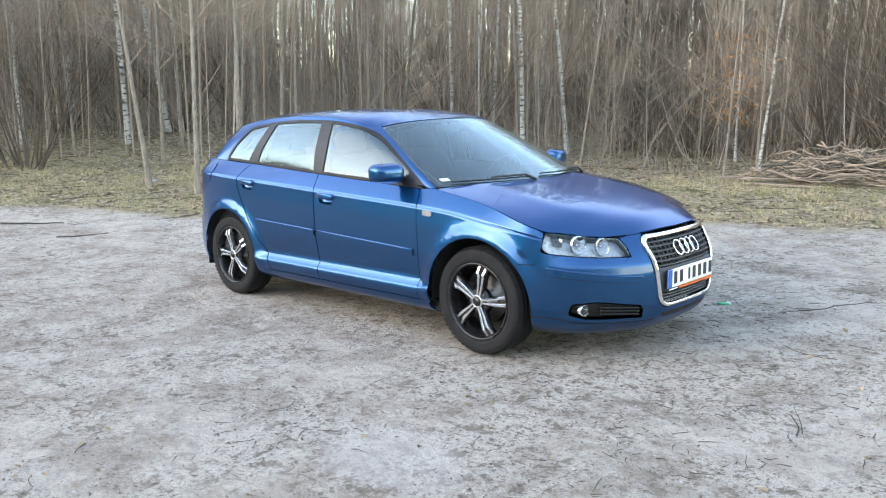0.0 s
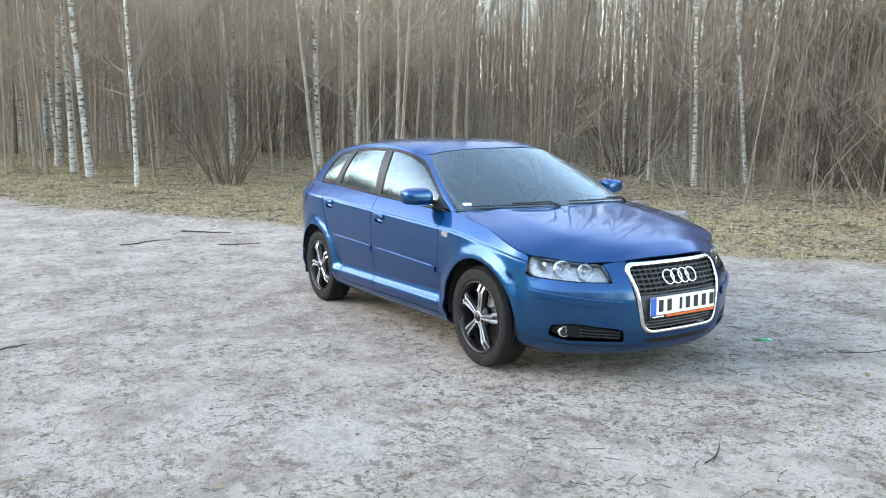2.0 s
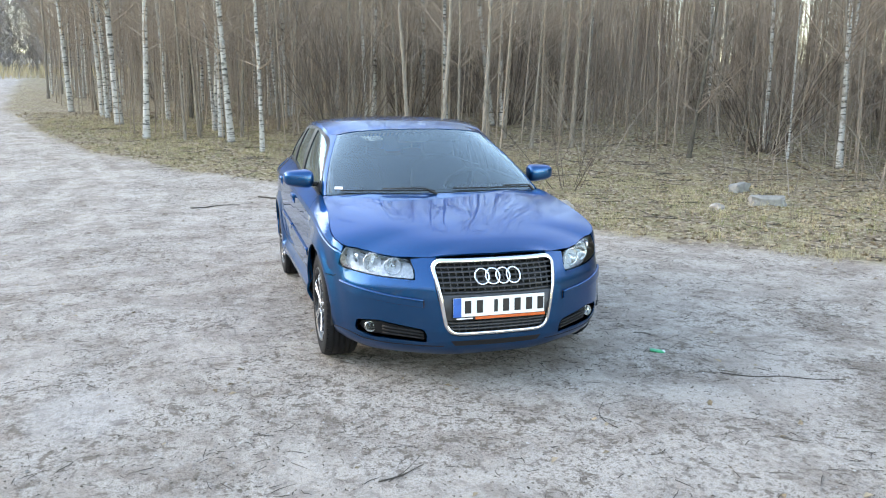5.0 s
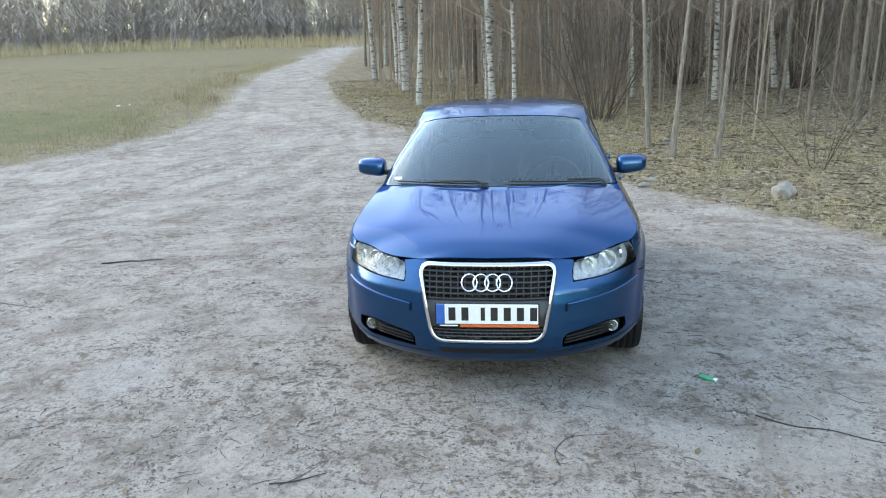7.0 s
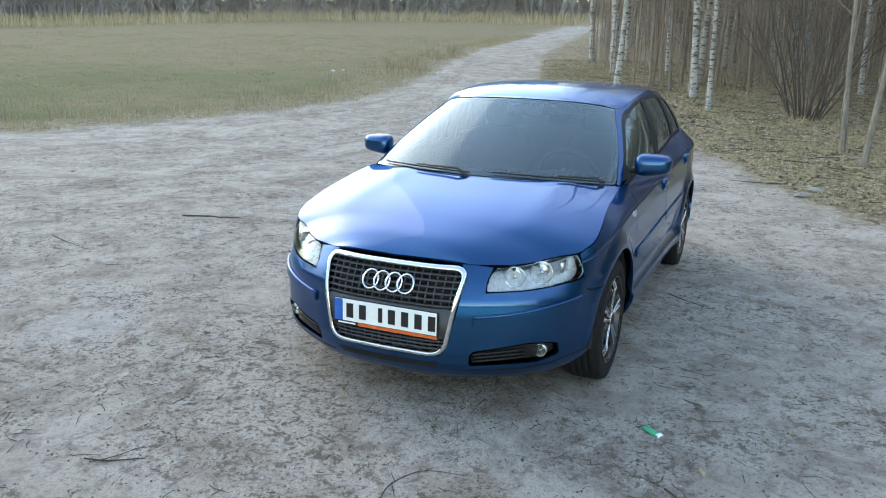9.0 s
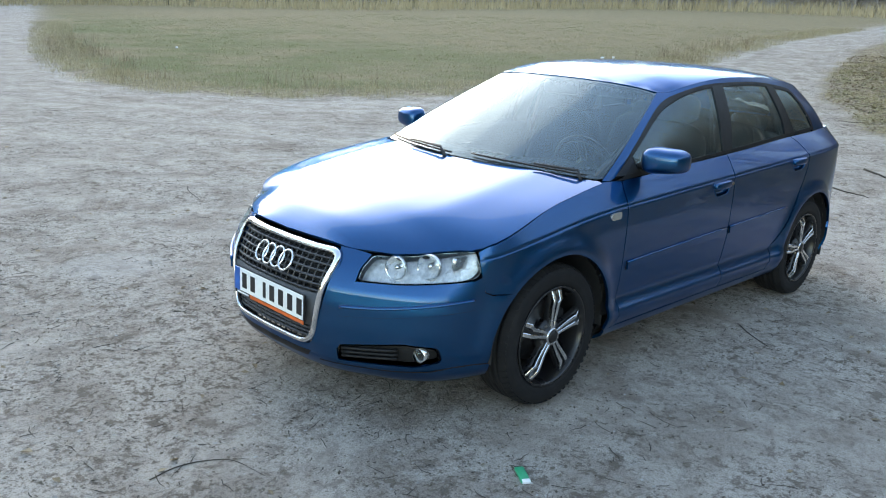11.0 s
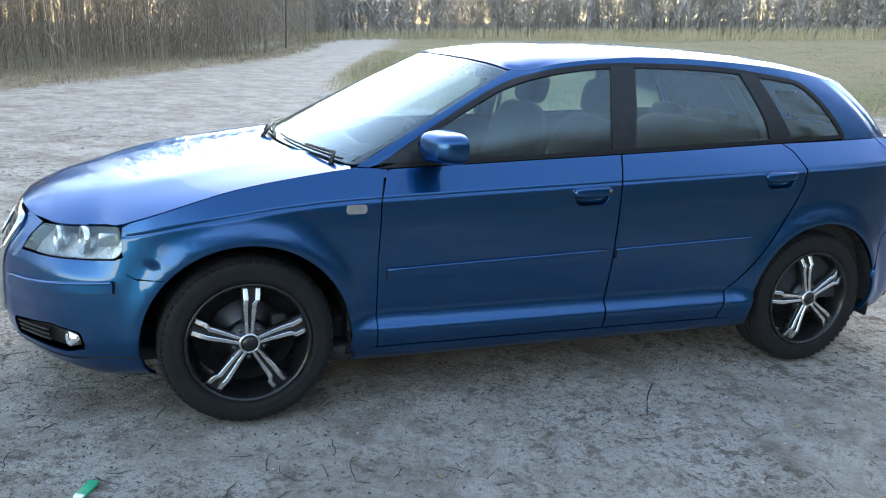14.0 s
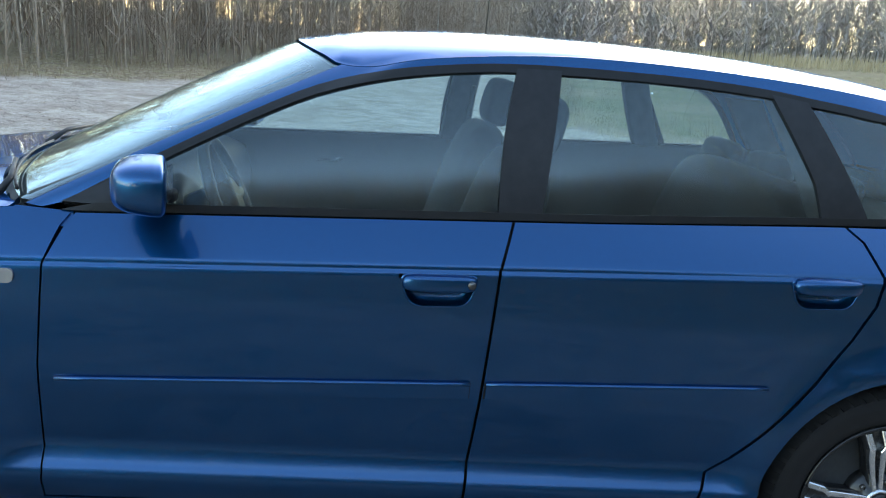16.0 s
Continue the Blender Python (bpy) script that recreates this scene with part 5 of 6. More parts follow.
EDGE = [(60, 40), (30, 22), (15, 12.5), (8, 8.6), (4, 6.1), (1.8, 5.2), (.1, 4.7), (-1.8, 3.5), (-4, 2.25), (-5.5, 1.5), (-7.6, .35), (-10.2, -1.9), (-13.5, -3.9), (-18, -5.6), (-23.4, -7.3), (-31, -9.3), (-50, -12.5), (-90, -18)]
FIELD = [(-90, -21), (-50, -15.2), (-31, -12.6), (-22, -10.4), (-16.5, -8.9), (-11.5, -8.1), (-10, -8.5), (-7.6, -9.6), (-4.4, -11.2), (-3.2, -13), (-3, -15.5), (-5, -23.4), (-11, -41), (-24, -80), (-45, -140)]
WOOD = [(60, 2), (30, -5), (14, -9), (7, -11.2), (4.4, -13.6), (1.7, -20), (-1.2, -28), (-8.9, -49), (-14, -67), (-28, -105), (-40, -140)]


def signed(line, x, y):
    """Distance from a line, positive to the right of its run."""
    best, sg = 1e9, 1
    for (ax, ay), (bx, by) in zip(line, line[1:]):
        dx, dy = bx - ax, by - ay
        t = max(0.0, min(1.0, ((x - ax) * dx + (y - ay) * dy) / (dx * dx + dy * dy)))
        px, py = x - ax - dx * t, y - ay - dy * t
        d = px * px + py * py
        if d < best:
            best, sg = d, 1 if (dx * py - dy * px) < 0 else -1
    return math.sqrt(best) * sg


GX0, GY0, GSTEP, GNX, GNY = -70.0, -130.0, .25, 560, 760


def far_field(line, gx, gy):
    """The same distance for whole arrays."""
    best = np.full(gx.shape, 1e18)
    sg = np.ones(gx.shape)
    for (ax, ay), (bx, by) in zip(line, line[1:]):
        dx, dy = bx - ax, by - ay
        t = np.clip(((gx - ax) * dx + (gy - ay) * dy) / (dx * dx + dy * dy), 0, 1)
        px, py = gx - ax - dx * t, gy - ay - dy * t
        d = px * px + py * py
        m = d < best
        best = np.where(m, d, best)
        sg = np.where(m, np.where(dx * py - dy * px < 0, 1.0, -1.0), sg)
    return np.sqrt(best) * sg


GRID_X, GRID_Y = np.meshgrid(GX0 + GSTEP * np.arange(GNX), GY0 + GSTEP * np.arange(GNY), indexing="ij")
TABLES = {k: far_field(v, GRID_X, GRID_Y).tolist() for k, v in (("edge", EDGE), ("field", FIELD), ("wood", WOOD))}


def looked_up(key, line, x, y):
    fx, fy = (x - GX0) / GSTEP, (y - GY0) / GSTEP
    i, k = int(fx), int(fy)
    if 0 <= i < GNX - 1 and 0 <= k < GNY - 1:
        u, v = fx - i, fy - k
        a, b = TABLES[key][i], TABLES[key][i + 1]
        return (a[k] * (1 - v) + a[k + 1] * v) * (1 - u) + (b[k] * (1 - v) + b[k + 1] * v) * u
    return signed(line, x, y)


def verge_d(x, y):
    return looked_up("edge", EDGE, x, y)


def field_d(x, y):
    return looked_up("field", FIELD, x, y)


def wood_d(x, y):
    return -looked_up("wood", WOOD, x, y)


def spaced(lo, hi, dense_lo, dense_hi, step, grow):
    a = [dense_lo]
    while a[-1] < dense_hi:
        a.append(a[-1] + step)
    s = step
    while a[-1] < hi:
        s *= grow
        a.append(a[-1] + s)
    s = step
    b = [dense_lo]
    while b[-1] > lo:
        s *= grow
        b.append(b[-1] - s)
    return b[:0:-1] + a


def bumps(x, y):
    v = Vector((x, y, 0))
    return .022 * noise.noise(v * 1.1) + .011 * noise.noise(v * 3.7 + Vector((5, 1, 2))) + .006 * noise.noise(v * 11 + Vector((1, 7, 3)))


def level(x, y):
    """Full height of the ground, flat where the car stands."""
    k = 1 - smooth(1.9, 3.2, max(abs(x) * .55, abs(y) * 1.2))
    d = max(verge_d(x, y), field_d(x, y), wood_d(x, y))
    rise = .045 * smooth(-.1, 1.2, d)
    return land(x, y) + bumps(x, y) * (1 - .85 * k) - .004 * k + rise


def build_ground():
    xs = np.array(spaced(-400, 300, -7, 7, .07, 1.075))
    ys = np.array(spaced(-400, 300, -6.5, 6.5, .07, 1.075))
    gx, gy = np.meshgrid(xs, ys, indexing="ij")
    v, f, w = far_field(EDGE, gx, gy), far_field(FIELD, gx, gy), -far_field(WOOD, gx, gy)
    v, f, w, gx, gy = v.ravel(), f.ravel(), w.ravel(), gx.ravel(), gy.ravel()
    verts, zone = [], []
    for x, y, a, b, c in zip(gx.tolist(), gy.tolist(), v.tolist(), f.tolist(), w.tolist()):
        j = .35 * noise.noise(Vector((x * .9, y * .9, 3))) + .2 * noise.noise(Vector((x * 3, y * 3, 9)))
        d = max(a, b, c)
        k = 1 - smooth(1.9, 3.2, max(abs(x) * .55, abs(y) * 1.2))
        verts.append((x, y, land(x, y) + bumps(x, y) * (1 - .85 * k) - .004 * k + .045 * smooth(-.1, 1.2, d)))
        zone.append((smooth(-.25, .35, d + j), smooth(.3, 1.6, b + j * 1.5), smooth(-26, -8, x), 1))
    ny = len(ys)
    faces = [(i * ny + k, (i + 1) * ny + k, (i + 1) * ny + k + 1, i * ny + k + 1) for i in range(len(xs) - 1) for k in range(ny - 1)]
    ob = mesh_part("ground", verts, faces, M["ground"], None)
    attr = ob.data.color_attributes.new("zone", "FLOAT_COLOR", "POINT")
    attr.data.foreach_set("color", np.array(zone, np.float32).ravel())
    across, way, deep = along_ruts(gx, gy)
    dried = np.zeros(gx.shape)
    for px, py, ra, rb in ((1.97, -2.13, .34, .26),):
        wob = .12 * np.sin(gx * 9 + py) * np.cos(gy * 11 + px)
        dried = np.maximum(dried, np.clip((1.15 - np.hypot((gx - px) / ra, (gy - py) / rb) + wob) / .3, 0, 1))
    attr = ob.data.color_attributes.new("ruts", "FLOAT_COLOR", "POINT")
    attr.data.foreach_set("color", np.stack([across, way, deep, dried], 1).astype(np.float32).ravel())
    tagged(ob, "pale trampled dirt with dry leaf verge and a grass field", "ground", kind="structure")


RUTS = [[(.5, -24), (-.4, -17), (-1.6, -12), (-4, -8.4), (-8, -6.3), (-13, -6), (-20, -8.0), (-31, -11), (-50, -14)],
        [(9, -9.5), (5, -8.2), (1, -6.6), (-4, -4.6), (-9, -4.0), (-14, -5.2), (-20, -7.2), (-31, -10.6)]]


def along_ruts(gx, gy):
    """Distance from the nearest wheel track, the way along it, and how deep it is worn."""
    best = np.full(gx.shape, 1e9)
    way = np.zeros(gx.shape)
    for line in RUTS:
        p = spline(line, 6)
        run = 0.0
        for a, b in zip(p, p[1:]):
            d = b - a
            l = float(np.linalg.norm(d))
            t = np.clip(((gx - a[0]) * d[0] + (gy - a[1]) * d[1]) / (l * l), 0, 1)
            qx, qy = gx - a[0] - d[0] * t, gy - a[1] - d[1] * t
            r = np.hypot(qx, qy)
            m = r < abs(best)
            best = np.where(m, np.where(d[0] * qy - d[1] * qx > 0, r, -r), best)
            way = np.where(m, run + t * l, way)
            run += l
    return best, way, np.clip((3.2 - abs(best)) / 1.6, 0, 1)


LEAN = Vector((.045, 0.0, 1.0)).normalized()
rng = random.Random(7)


def limb(vs, fs, start, way, length, r, depth, sides, spread, droop, twig):
    """One branch with its side shoots."""
    if depth == 0:
        d = (Vector(way).normalized() + Vector((rng.uniform(-1, 1), rng.uniform(-1, 1), rng.uniform(-.6, 1))) * .2).normalized()
        s = d.cross(Vector((rng.uniform(-1, 1), rng.uniform(-1, 1), rng.uniform(-1, 1)))).normalized() * max(.0028, r)
        b = len(vs)
        vs.extend([Vector(start) - s, Vector(start) + s, Vector(start) + d * length])
        fs.append((b, b + 1, b + 2))
        return
    steps = 4 if length > .8 else 2
    pts, rad = [Vector(start)], [r]
    d = Vector(way).normalized()
    for k in range(steps):
        d = (d + Vector((rng.uniform(-1, 1), rng.uniform(-1, 1), rng.uniform(-1, 1))) * .16 + Vector((0, 0, droop))).normalized()
        pts.append(pts[-1] + d * length / steps)
        rad.append(max(.0024, r * (1 - .8 * (k + 1) / steps)))
    tube(vs, fs, pts, rad, sides, False)
    if depth > 0:
        for k in range(twig):
            t = rng.uniform(.25, 1.0)
            i = min(steps - 1, int(t * steps))
            p = pts[i].lerp(pts[i + 1], t * steps - i)
            s = (pts[i + 1] - pts[i]).normalized()
            o = Vector((rng.uniform(-1, 1), rng.uniform(-1, 1), rng.uniform(-.5, 1)))
            o = (o - s * o.dot(s)).normalized()
            limb(vs, fs, p, s + o * spread, length * rng.uniform(.35, .65), rad[i] * .55, depth - 1, 3, spread, droop, twig)


def tree_parts(height, r, branches, first, depth, twig, wob, fork=False):
    tv, tf = [], []
    pts, rad = [], []
    off = Vector((0, 0, 0))
    n = 12
    for k in range(n + 1):
        t = k / n
        pts.append(off + Vector((0, 0, height * t)))
        rad.append(r * (1 - .86 * t) * (1.0 + .45 * math.exp(-t * 40)))
        off = off + Vector((rng.uniform(-1, 1), rng.uniform(-1, 1), 0)) * wob * height / n
    pts[0].z = -.15
    tube(tv, tf, pts, rad, 9, False)
    cv, cf = [], []
    for b in range(branches):
        t = first + (.98 - first) * rng.random() ** 1.5
        i = min(n - 1, int(t * n))
        p = pts[i].lerp(pts[i + 1], t * n - i)
        a = rng.uniform(0, 2 * math.pi)
        up = rng.uniform(.25, 1.1)
        length = height * rng.uniform(.10, .22) * (1.15 - .6 * t)
        limb(cv, cf, p, (math.cos(a), math.sin(a), up), length, max(.004, rad[i] * .27), depth, 4, .8, .05, twig)
    return (tv, tf), (cv, cf)


def tree_kind(name, label, bark, twigs, spec, group):
    (tv, tf), (cv, cf) = tree_parts(*spec)
    ob = thing(name, label, "tree", group=group)
    mesh_part("trunk", tv, tf, M[bark], ob)
    mesh_part("crown", cv, cf, M[twigs], ob, "bare twigs")
    return ob


def bush_kind(label, stems, height, r, spread, twig):
    sv, sf, cv, cf = [], [], [], []
    for k in range(stems):
        a = rng.uniform(0, 2 * math.pi)
        lean = rng.uniform(.08, spread)
        p = Vector((math.cos(a), math.sin(a), 0)) * rng.uniform(.02, .28) - Vector((0, 0, .08))
        d = Vector((math.cos(a) * lean, math.sin(a) * lean, 1)).normalized()
        length, thick = height * rng.uniform(.7, 1.0), r * rng.uniform(.6, 1.1)
        pts, rad = [p], [thick]
        for m in range(5):
            d = (d + Vector((rng.uniform(-1, 1), rng.uniform(-1, 1), rng.uniform(-1, 1))) * .12 + Vector((0, 0, .02))).normalized()
            pts.append(pts[-1] + d * length / 5)
            rad.append(max(.003, thick * (1 - .17 * (m + 1))))
        tube(sv, sf, pts, rad, 5, False)
        for m in range(twig):
            t = rng.uniform(.25, 1.0) * 4.99
            q = pts[int(t)].lerp(pts[int(t) + 1], t - int(t))
            o = Vector((rng.uniform(-1, 1), rng.uniform(-1, 1), rng.uniform(-.2, .8)))
            limb(cv, cf, q, d + o * .6, length * rng.uniform(.25, .5), rad[int(t)] * .5, 1, 3, .55, .02, twig)
    ob = thing("bush", label, "bush", group="bare bushes")
    mesh_part("stem_fan", sv, sf, M["bush_wood"], ob, "brown stems fanning up from the base")
    mesh_part("twig_spray", cv, cf, M["bush_wood"], ob, "fine bare side shoots")
    return ob


def place(ob, x, y, scale=1.0, turn=None, lean=(0, 0)):
    up = (LEAN + Vector((lean[0], lean[1], 0))).normalized()
    m = Matrix.Translation((x, y, level(x, y) - .02)) @ Vector((0, 0, 1)).rotation_difference(up).to_matrix().to_4x4() @ pose(0, 0, 0, 0, 0, rng.uniform(0, 360) if turn is None else turn) @ Matrix.Scale(scale, 4)
    return m


USED = set()


def put_copy(ob, m):
    """The first use moves the built thing, later ones copy it."""
    if ob.name not in USED:
        USED.add(ob.name)
        ob.matrix_basis = m
        return ob
    c = copy_thing(ob, m)
    c.matrix_basis = m
    return c


def build_forest():
    birches = [tree_kind("birch_tree", "slender birch with white bark and bare twigs", "birch_bark", "twig", (rng.uniform(11, 14), rng.uniform(.048, .075), 42, .16, 2, 5, .016), "birches of the wood") for _ in range(5)]
    greys = [tree_kind("young_tree", "thin grey-barked tree with bare branches", "grey_bark", "twig", (rng.uniform(9, 12), rng.uniform(.036, .056), 40, .24, 2, 6, .014), "bare trees of the wood") for _ in range(5)]
    darks = [tree_kind("dark_tree", "dark-barked bare tree in the wood", "dark_bark", "twig", (rng.uniform(9, 12), rng.uniform(.06, .10), 42, .12, 2, 5, .02), "bare trees of the wood") for _ in range(3)]
    bushes = [bush_kind("many-stemmed bare brown bush", rng.randint(24, 30), rng.uniform(2.8, 3.6), .019, .8, 5) for _ in range(3)]
    thickets = [bush_kind("thin bare undergrowth at the wood's edge", 9, 2.2, .010, .8, 5) for _ in range(3)]
    saplings = [tree_kind("sapling", "thin bare sapling at the wood's edge", "grey_bark", "twig", (rng.uniform(3, 4.5), rng.uniform(.014, .024), 46, .05, 1, 6, .03), "saplings of the wood") for _ in range(4)]
    # trees that stand out
    for kind, x, y, s, lean in ((greys[0], -7.6, 2.45, 1.0, (-.13, .09)), (greys[1], -7.45, 3.13, .9, (-.11, .075)), (greys[3], -8.7, 2.2, .75, (-.15, -.04)), (greys[2], -2.4, 10.15, .6, (.03, .02)), (birches[3], -2.5, 11.9, .5, (.05, .05)), (greys[4], -2.3, 11.35, .55, (0, 0)),
                                (birches[0], -7.75, 11.0, 1.05, (-.05, 0)), (greys[1], -8.1, 11.3, .9, (-.07, -.03)), (birches[4], -7.62, 12.6, .9, (-.09, -.06)), (birches[1], -9.6, 10.58, .8, (-.06, .0)), (birches[2], -11.5, 16.6, .9, (-.02, .04)),
                                (birches[0], -15.0, 6.3, 1.05, (-.05, -.01)), (birches[3], -15.3, 6.1, .95, (-.14, -.09)), (birches[1], -14.0, 4.4, 1.0, (-.04, 0)), (greys[4], -13.0, 5.2, .9, (-.05, 0)), (birches[2], -20.5, -3.93, 1.4, (-.045, -.03)), (birches[4], -26.0, -4.7, 1.2, (-.045, -.04)),
                                (birches[3], -20.6, 1.1, 1.1, (-.06, -.03)), (birches[0], -20.9, 1.3, 1.0, (-.02, .06)), (birches[4], -20.4, .8, .9, (-.05, -.08)), (greys[0], -18.1, -1.57, .7, (-.04, 0)), (birches[1], -17.2, 3.2, 1.0, (-.05, .03)), (birches[2], -18.6, 5.1, 1.05, (-.04, -.02)),
                                (birches[0], -23.0, -1.0, 1.1, (-.05, .03)), (birches[3], -24.5, .4, 1.0, (-.02, -.04)), (birches[1], -27.0, -2.2, 1.2, (-.05, 0)), (darks[0], -9.2, 8.4, .7, (.05, .1)), (greys[2], -10.6, 6.6, .8, (-.05, .05)), (darks[1], -6.5, 14.5, .9, (-.05, -.1)), (greys[0], -5.2, 9.6, .55, (.06, .1))):
        put_copy(kind, place(kind, x, y, s, None, lean))
    for kind, x, y, s in ((bushes[0], -12.46, 1.6, 1.1), (thickets[0], -6.5, 4.35, .8), (bushes[1], .4, 12.4, 1.2), (bushes[2], -.4, 13.2, 1.2), (thickets[1], -3.9, 11.0, .9)):
        put_copy(kind, place(kind, x, y, s))
    # the rest of the wood, thinned near the edge
    spots = []
    tries = 0
    while len(spots) < 120 and tries < 20000:
        tries += 1
        x, y = rng.uniform(-45, 26), rng.uniform(-14, 42)
        d = verge_d(x, y)
        if d < 2.4 or d > 26 or rng.random() > math.exp(-(d - 4) / 12) + .1:
            continue
        if x > -14 and d < 4.5 and rng.random() < .8:
            continue
        if x > -20 and x < 3 and d < 5.5 and rng.random() < .6:
            continue
        if any((x - a) ** 2 + (y - b) ** 2 < .7 for a, b in spots):
            continue
        spots.append((x, y))
        kind = rng.choice(birches + greys * 2 + darks)
        put_copy(kind, place(kind, x, y, rng.uniform(.75, 1.1) * (min(.8, .034 * math.hypot(x, y)) if x > -9 else 1), None, (rng.uniform(-.05, .05), rng.uniform(-.05, .05))))
    spots = []
    for k in range(95):
        for _ in range(50):
            x, y = rng.uniform(-34, 22), rng.uniform(-10, 34)
            d = verge_d(x, y)
            if 5.5 < d < 22 and (d > 8 or rng.random() < .2):
                break
        kind = rng.choice(bushes + thickets * 2)
        put_copy(kind, place(kind, x, y, rng.uniform(.6, 1.2)))
    for k in range(44):
        for _ in range(50):
            x, y = rng.uniform(-46, -15), rng.uniform(-14, 6)
            d = verge_d(x, y)
            if 1.6 < d < 7:
                break
        kind = rng.choice(birches + greys + saplings)
        put_copy(kind, place(kind, x, y, rng.uniform(.7, 1.2), None, (rng.uniform(-.05, .05), rng.uniform(-.05, .05))))
    for k in range(130):
        for _ in range(50):
            x, y = rng.uniform(-30, 20), rng.uniform(-9, 30)
            d = verge_d(x, y)
            if 4.6 < d < 20 and (d > 8 or rng.random() < .3):
                break
        kind = rng.choice(saplings)
        put_copy(kind, place(kind, x, y, rng.uniform(.7, 1.3), None, (rng.uniform(-.12, .12), rng.uniform(-.12, .12))))
    # the wood on the other side of the track
    for k in range(30):
        for _ in range(60):
            x, y = rng.uniform(-40, 40), rng.uniform(-95, -6)
            d = wood_d(x, y)
            if 1.6 < d < 16 and field_d(x, y) < 0:
                break
        kind = rng.choice(birches + greys * 2 + darks)
        put_copy(kind, place(kind, x, y, rng.uniform(.8, 1.2), None, (rng.uniform(-.05, .05), rng.uniform(-.05, .05))))
    oak_leaves(greys[2])
    far_wood()


def oak_leaves(tree):
    """Withered leaves left on one tree."""
    vs, fs = [], []
    for _ in range(420):
        c = Vector((rng.gauss(0, .5), rng.gauss(0, .5), rng.uniform(1.6, 4.4)))
        s = rng.uniform(.03, .06)
        r = Matrix.Rotation(rng.uniform(0, 6.3), 3, "Z") @ Matrix.Rotation(rng.uniform(.4, 2.4), 3, "X")
        b = len(vs)
        for p in ((-s, 0, 0), (-.2 * s, -.5 * s, .2 * s), (s, 0, 0), (-.2 * s, .5 * s, .2 * s)):
            vs.append(c + r @ Vector(p))
        fs.extend([(b, b + 1, b + 2), (b, b + 2, b + 3)])
    mesh_part("withered_leaves", vs, fs, M["oak_leaf"], tree, "orange-brown withered leaves", False)


def far_wood():
    """Depth of the wood and the far tree line, one mass of thin stems and twigs."""
    vs, fs = [], []

    def stem(x, y, h, r, twigs, least=.005, reach=1.0):
        z = land(x, y)
        lean = LEAN + Vector((rng.uniform(-.06, .06), rng.uniform(-.06, .06), 0))
        p0, p1 = Vector((x, y, z - .1)), Vector((x, y, z)) + lean * h
        tube(vs, fs, [p0, p0.lerp(p1, .5), p1], [r, r * .7, r * .12], 4, False)
        for _ in range(twigs):
            t = rng.uniform(.06, 1)
            p = p0.lerp(p1, t)
            a = rng.uniform(0, 2 * math.pi)
            l = h * rng.uniform(.06, .2) * reach
            q = p + Vector((math.cos(a), math.sin(a), rng.uniform(.1, 1.2))) * l
            w = max(r * .25, least)
            b = len(vs)
            s = Vector((-math.sin(a), math.cos(a), 0)) * w
            vs.extend([p - s, p + s, q])
            fs.append((b, b + 1, b + 2))
            for _ in range(2):
                t2 = rng.uniform(.3, 1)
                p2 = p.lerp(q, t2)
                q2 = p2 + Vector((rng.uniform(-1, 1), rng.uniform(-1, 1), rng.uniform(-.2, 1))) * l * .5
                b = len(vs)
                vs.extend([p2 - s * .6, p2 + s * .6, q2])
                fs.append((b, b + 1, b + 2))
    n = 0
    while n < 2000:
        x, y = rng.uniform(-75, 4), rng.uniform(-18, 62)
        d = verge_d(x, y)
        if 10 < d < 52 and rng.random() < .1 + d / 40:
            n += 1
            stem(x, y, rng.uniform(4, 10) if x < -10 or d > 25 else rng.uniform(3, 6), .010 + .035 * rng.random() ** 2, 30)
    n = 0
    while n < 700:
        x, y = rng.uniform(-48, -9), rng.uniform(-14, 22)
        d = verge_d(x, y)
        if (1.8 if x < -15 else 4.0) < d < 14 and rng.random() < .3 + .7 * smooth(-10, -18, x):
            n += 1
            stem(x, y, rng.uniform(5, 10), rng.uniform(.008, .024), 30)
    n = 0
    while n < 900:
        x, y = rng.uniform(-45, 5), rng.uniform(-14, 38)
        d = verge_d(x, y)
        if (6.5 if x > -15 else 2.6) < d < 26 and rng.random() < (d - 3.5) / 9:
            n += 1
            for _ in range(3):
                stem(x + rng.gauss(0, .25), y + rng.gauss(0, .25), rng.uniform(.8, 2.6), .007, 7)
    wood = mesh_part("far_wood", vs, fs, M["twig"], None)
    tagged(wood, "dense bare wood fading into the distance", "woodland", kind="stuff")
    vs.clear(), fs.clear()
    n = 0
    while n < 1900:
        x, y = rng.uniform(-34, 8), rng.uniform(-12, 32)
        d = verge_d(x, y)
        if not 4.5 < d < 22 or (d < 9 and rng.random() < .7):
            continue
        n += 1
        a, lean, l = rng.uniform(0, 6.3), rng.uniform(.15, 1.1), rng.uniform(1.5, 5.5)
        way = Vector((math.cos(a) * lean, math.sin(a) * lean, 1)).normalized()
        p = Vector((x, y, land(x, y)))
        pts = [p.copy()]
        for k in range(5):
            way = (way + Vector((rng.gauss(0, .14), rng.gauss(0, .14), -.10))).normalized()
            p = p + way * l / 5
            pts.append(p.copy())
        r = rng.uniform(.005, .012)
        tube(vs, fs, pts, [r, r * .9, r * .8, r * .65, r * .5, r * .25], 3, False)
        for k in range(7):
            i = rng.randint(1, 5)
            o = Vector((rng.uniform(-1, 1), rng.uniform(-1, 1), rng.uniform(-.3, .9))) * l * rng.uniform(.1, .25)
            s = o.cross(Vector((0, 0, 1))).normalized() * .0045
            b = len(vs)
            vs.extend([pts[i] - s, pts[i] + s, pts[i] + o])
            fs.append((b, b + 1, b + 2))
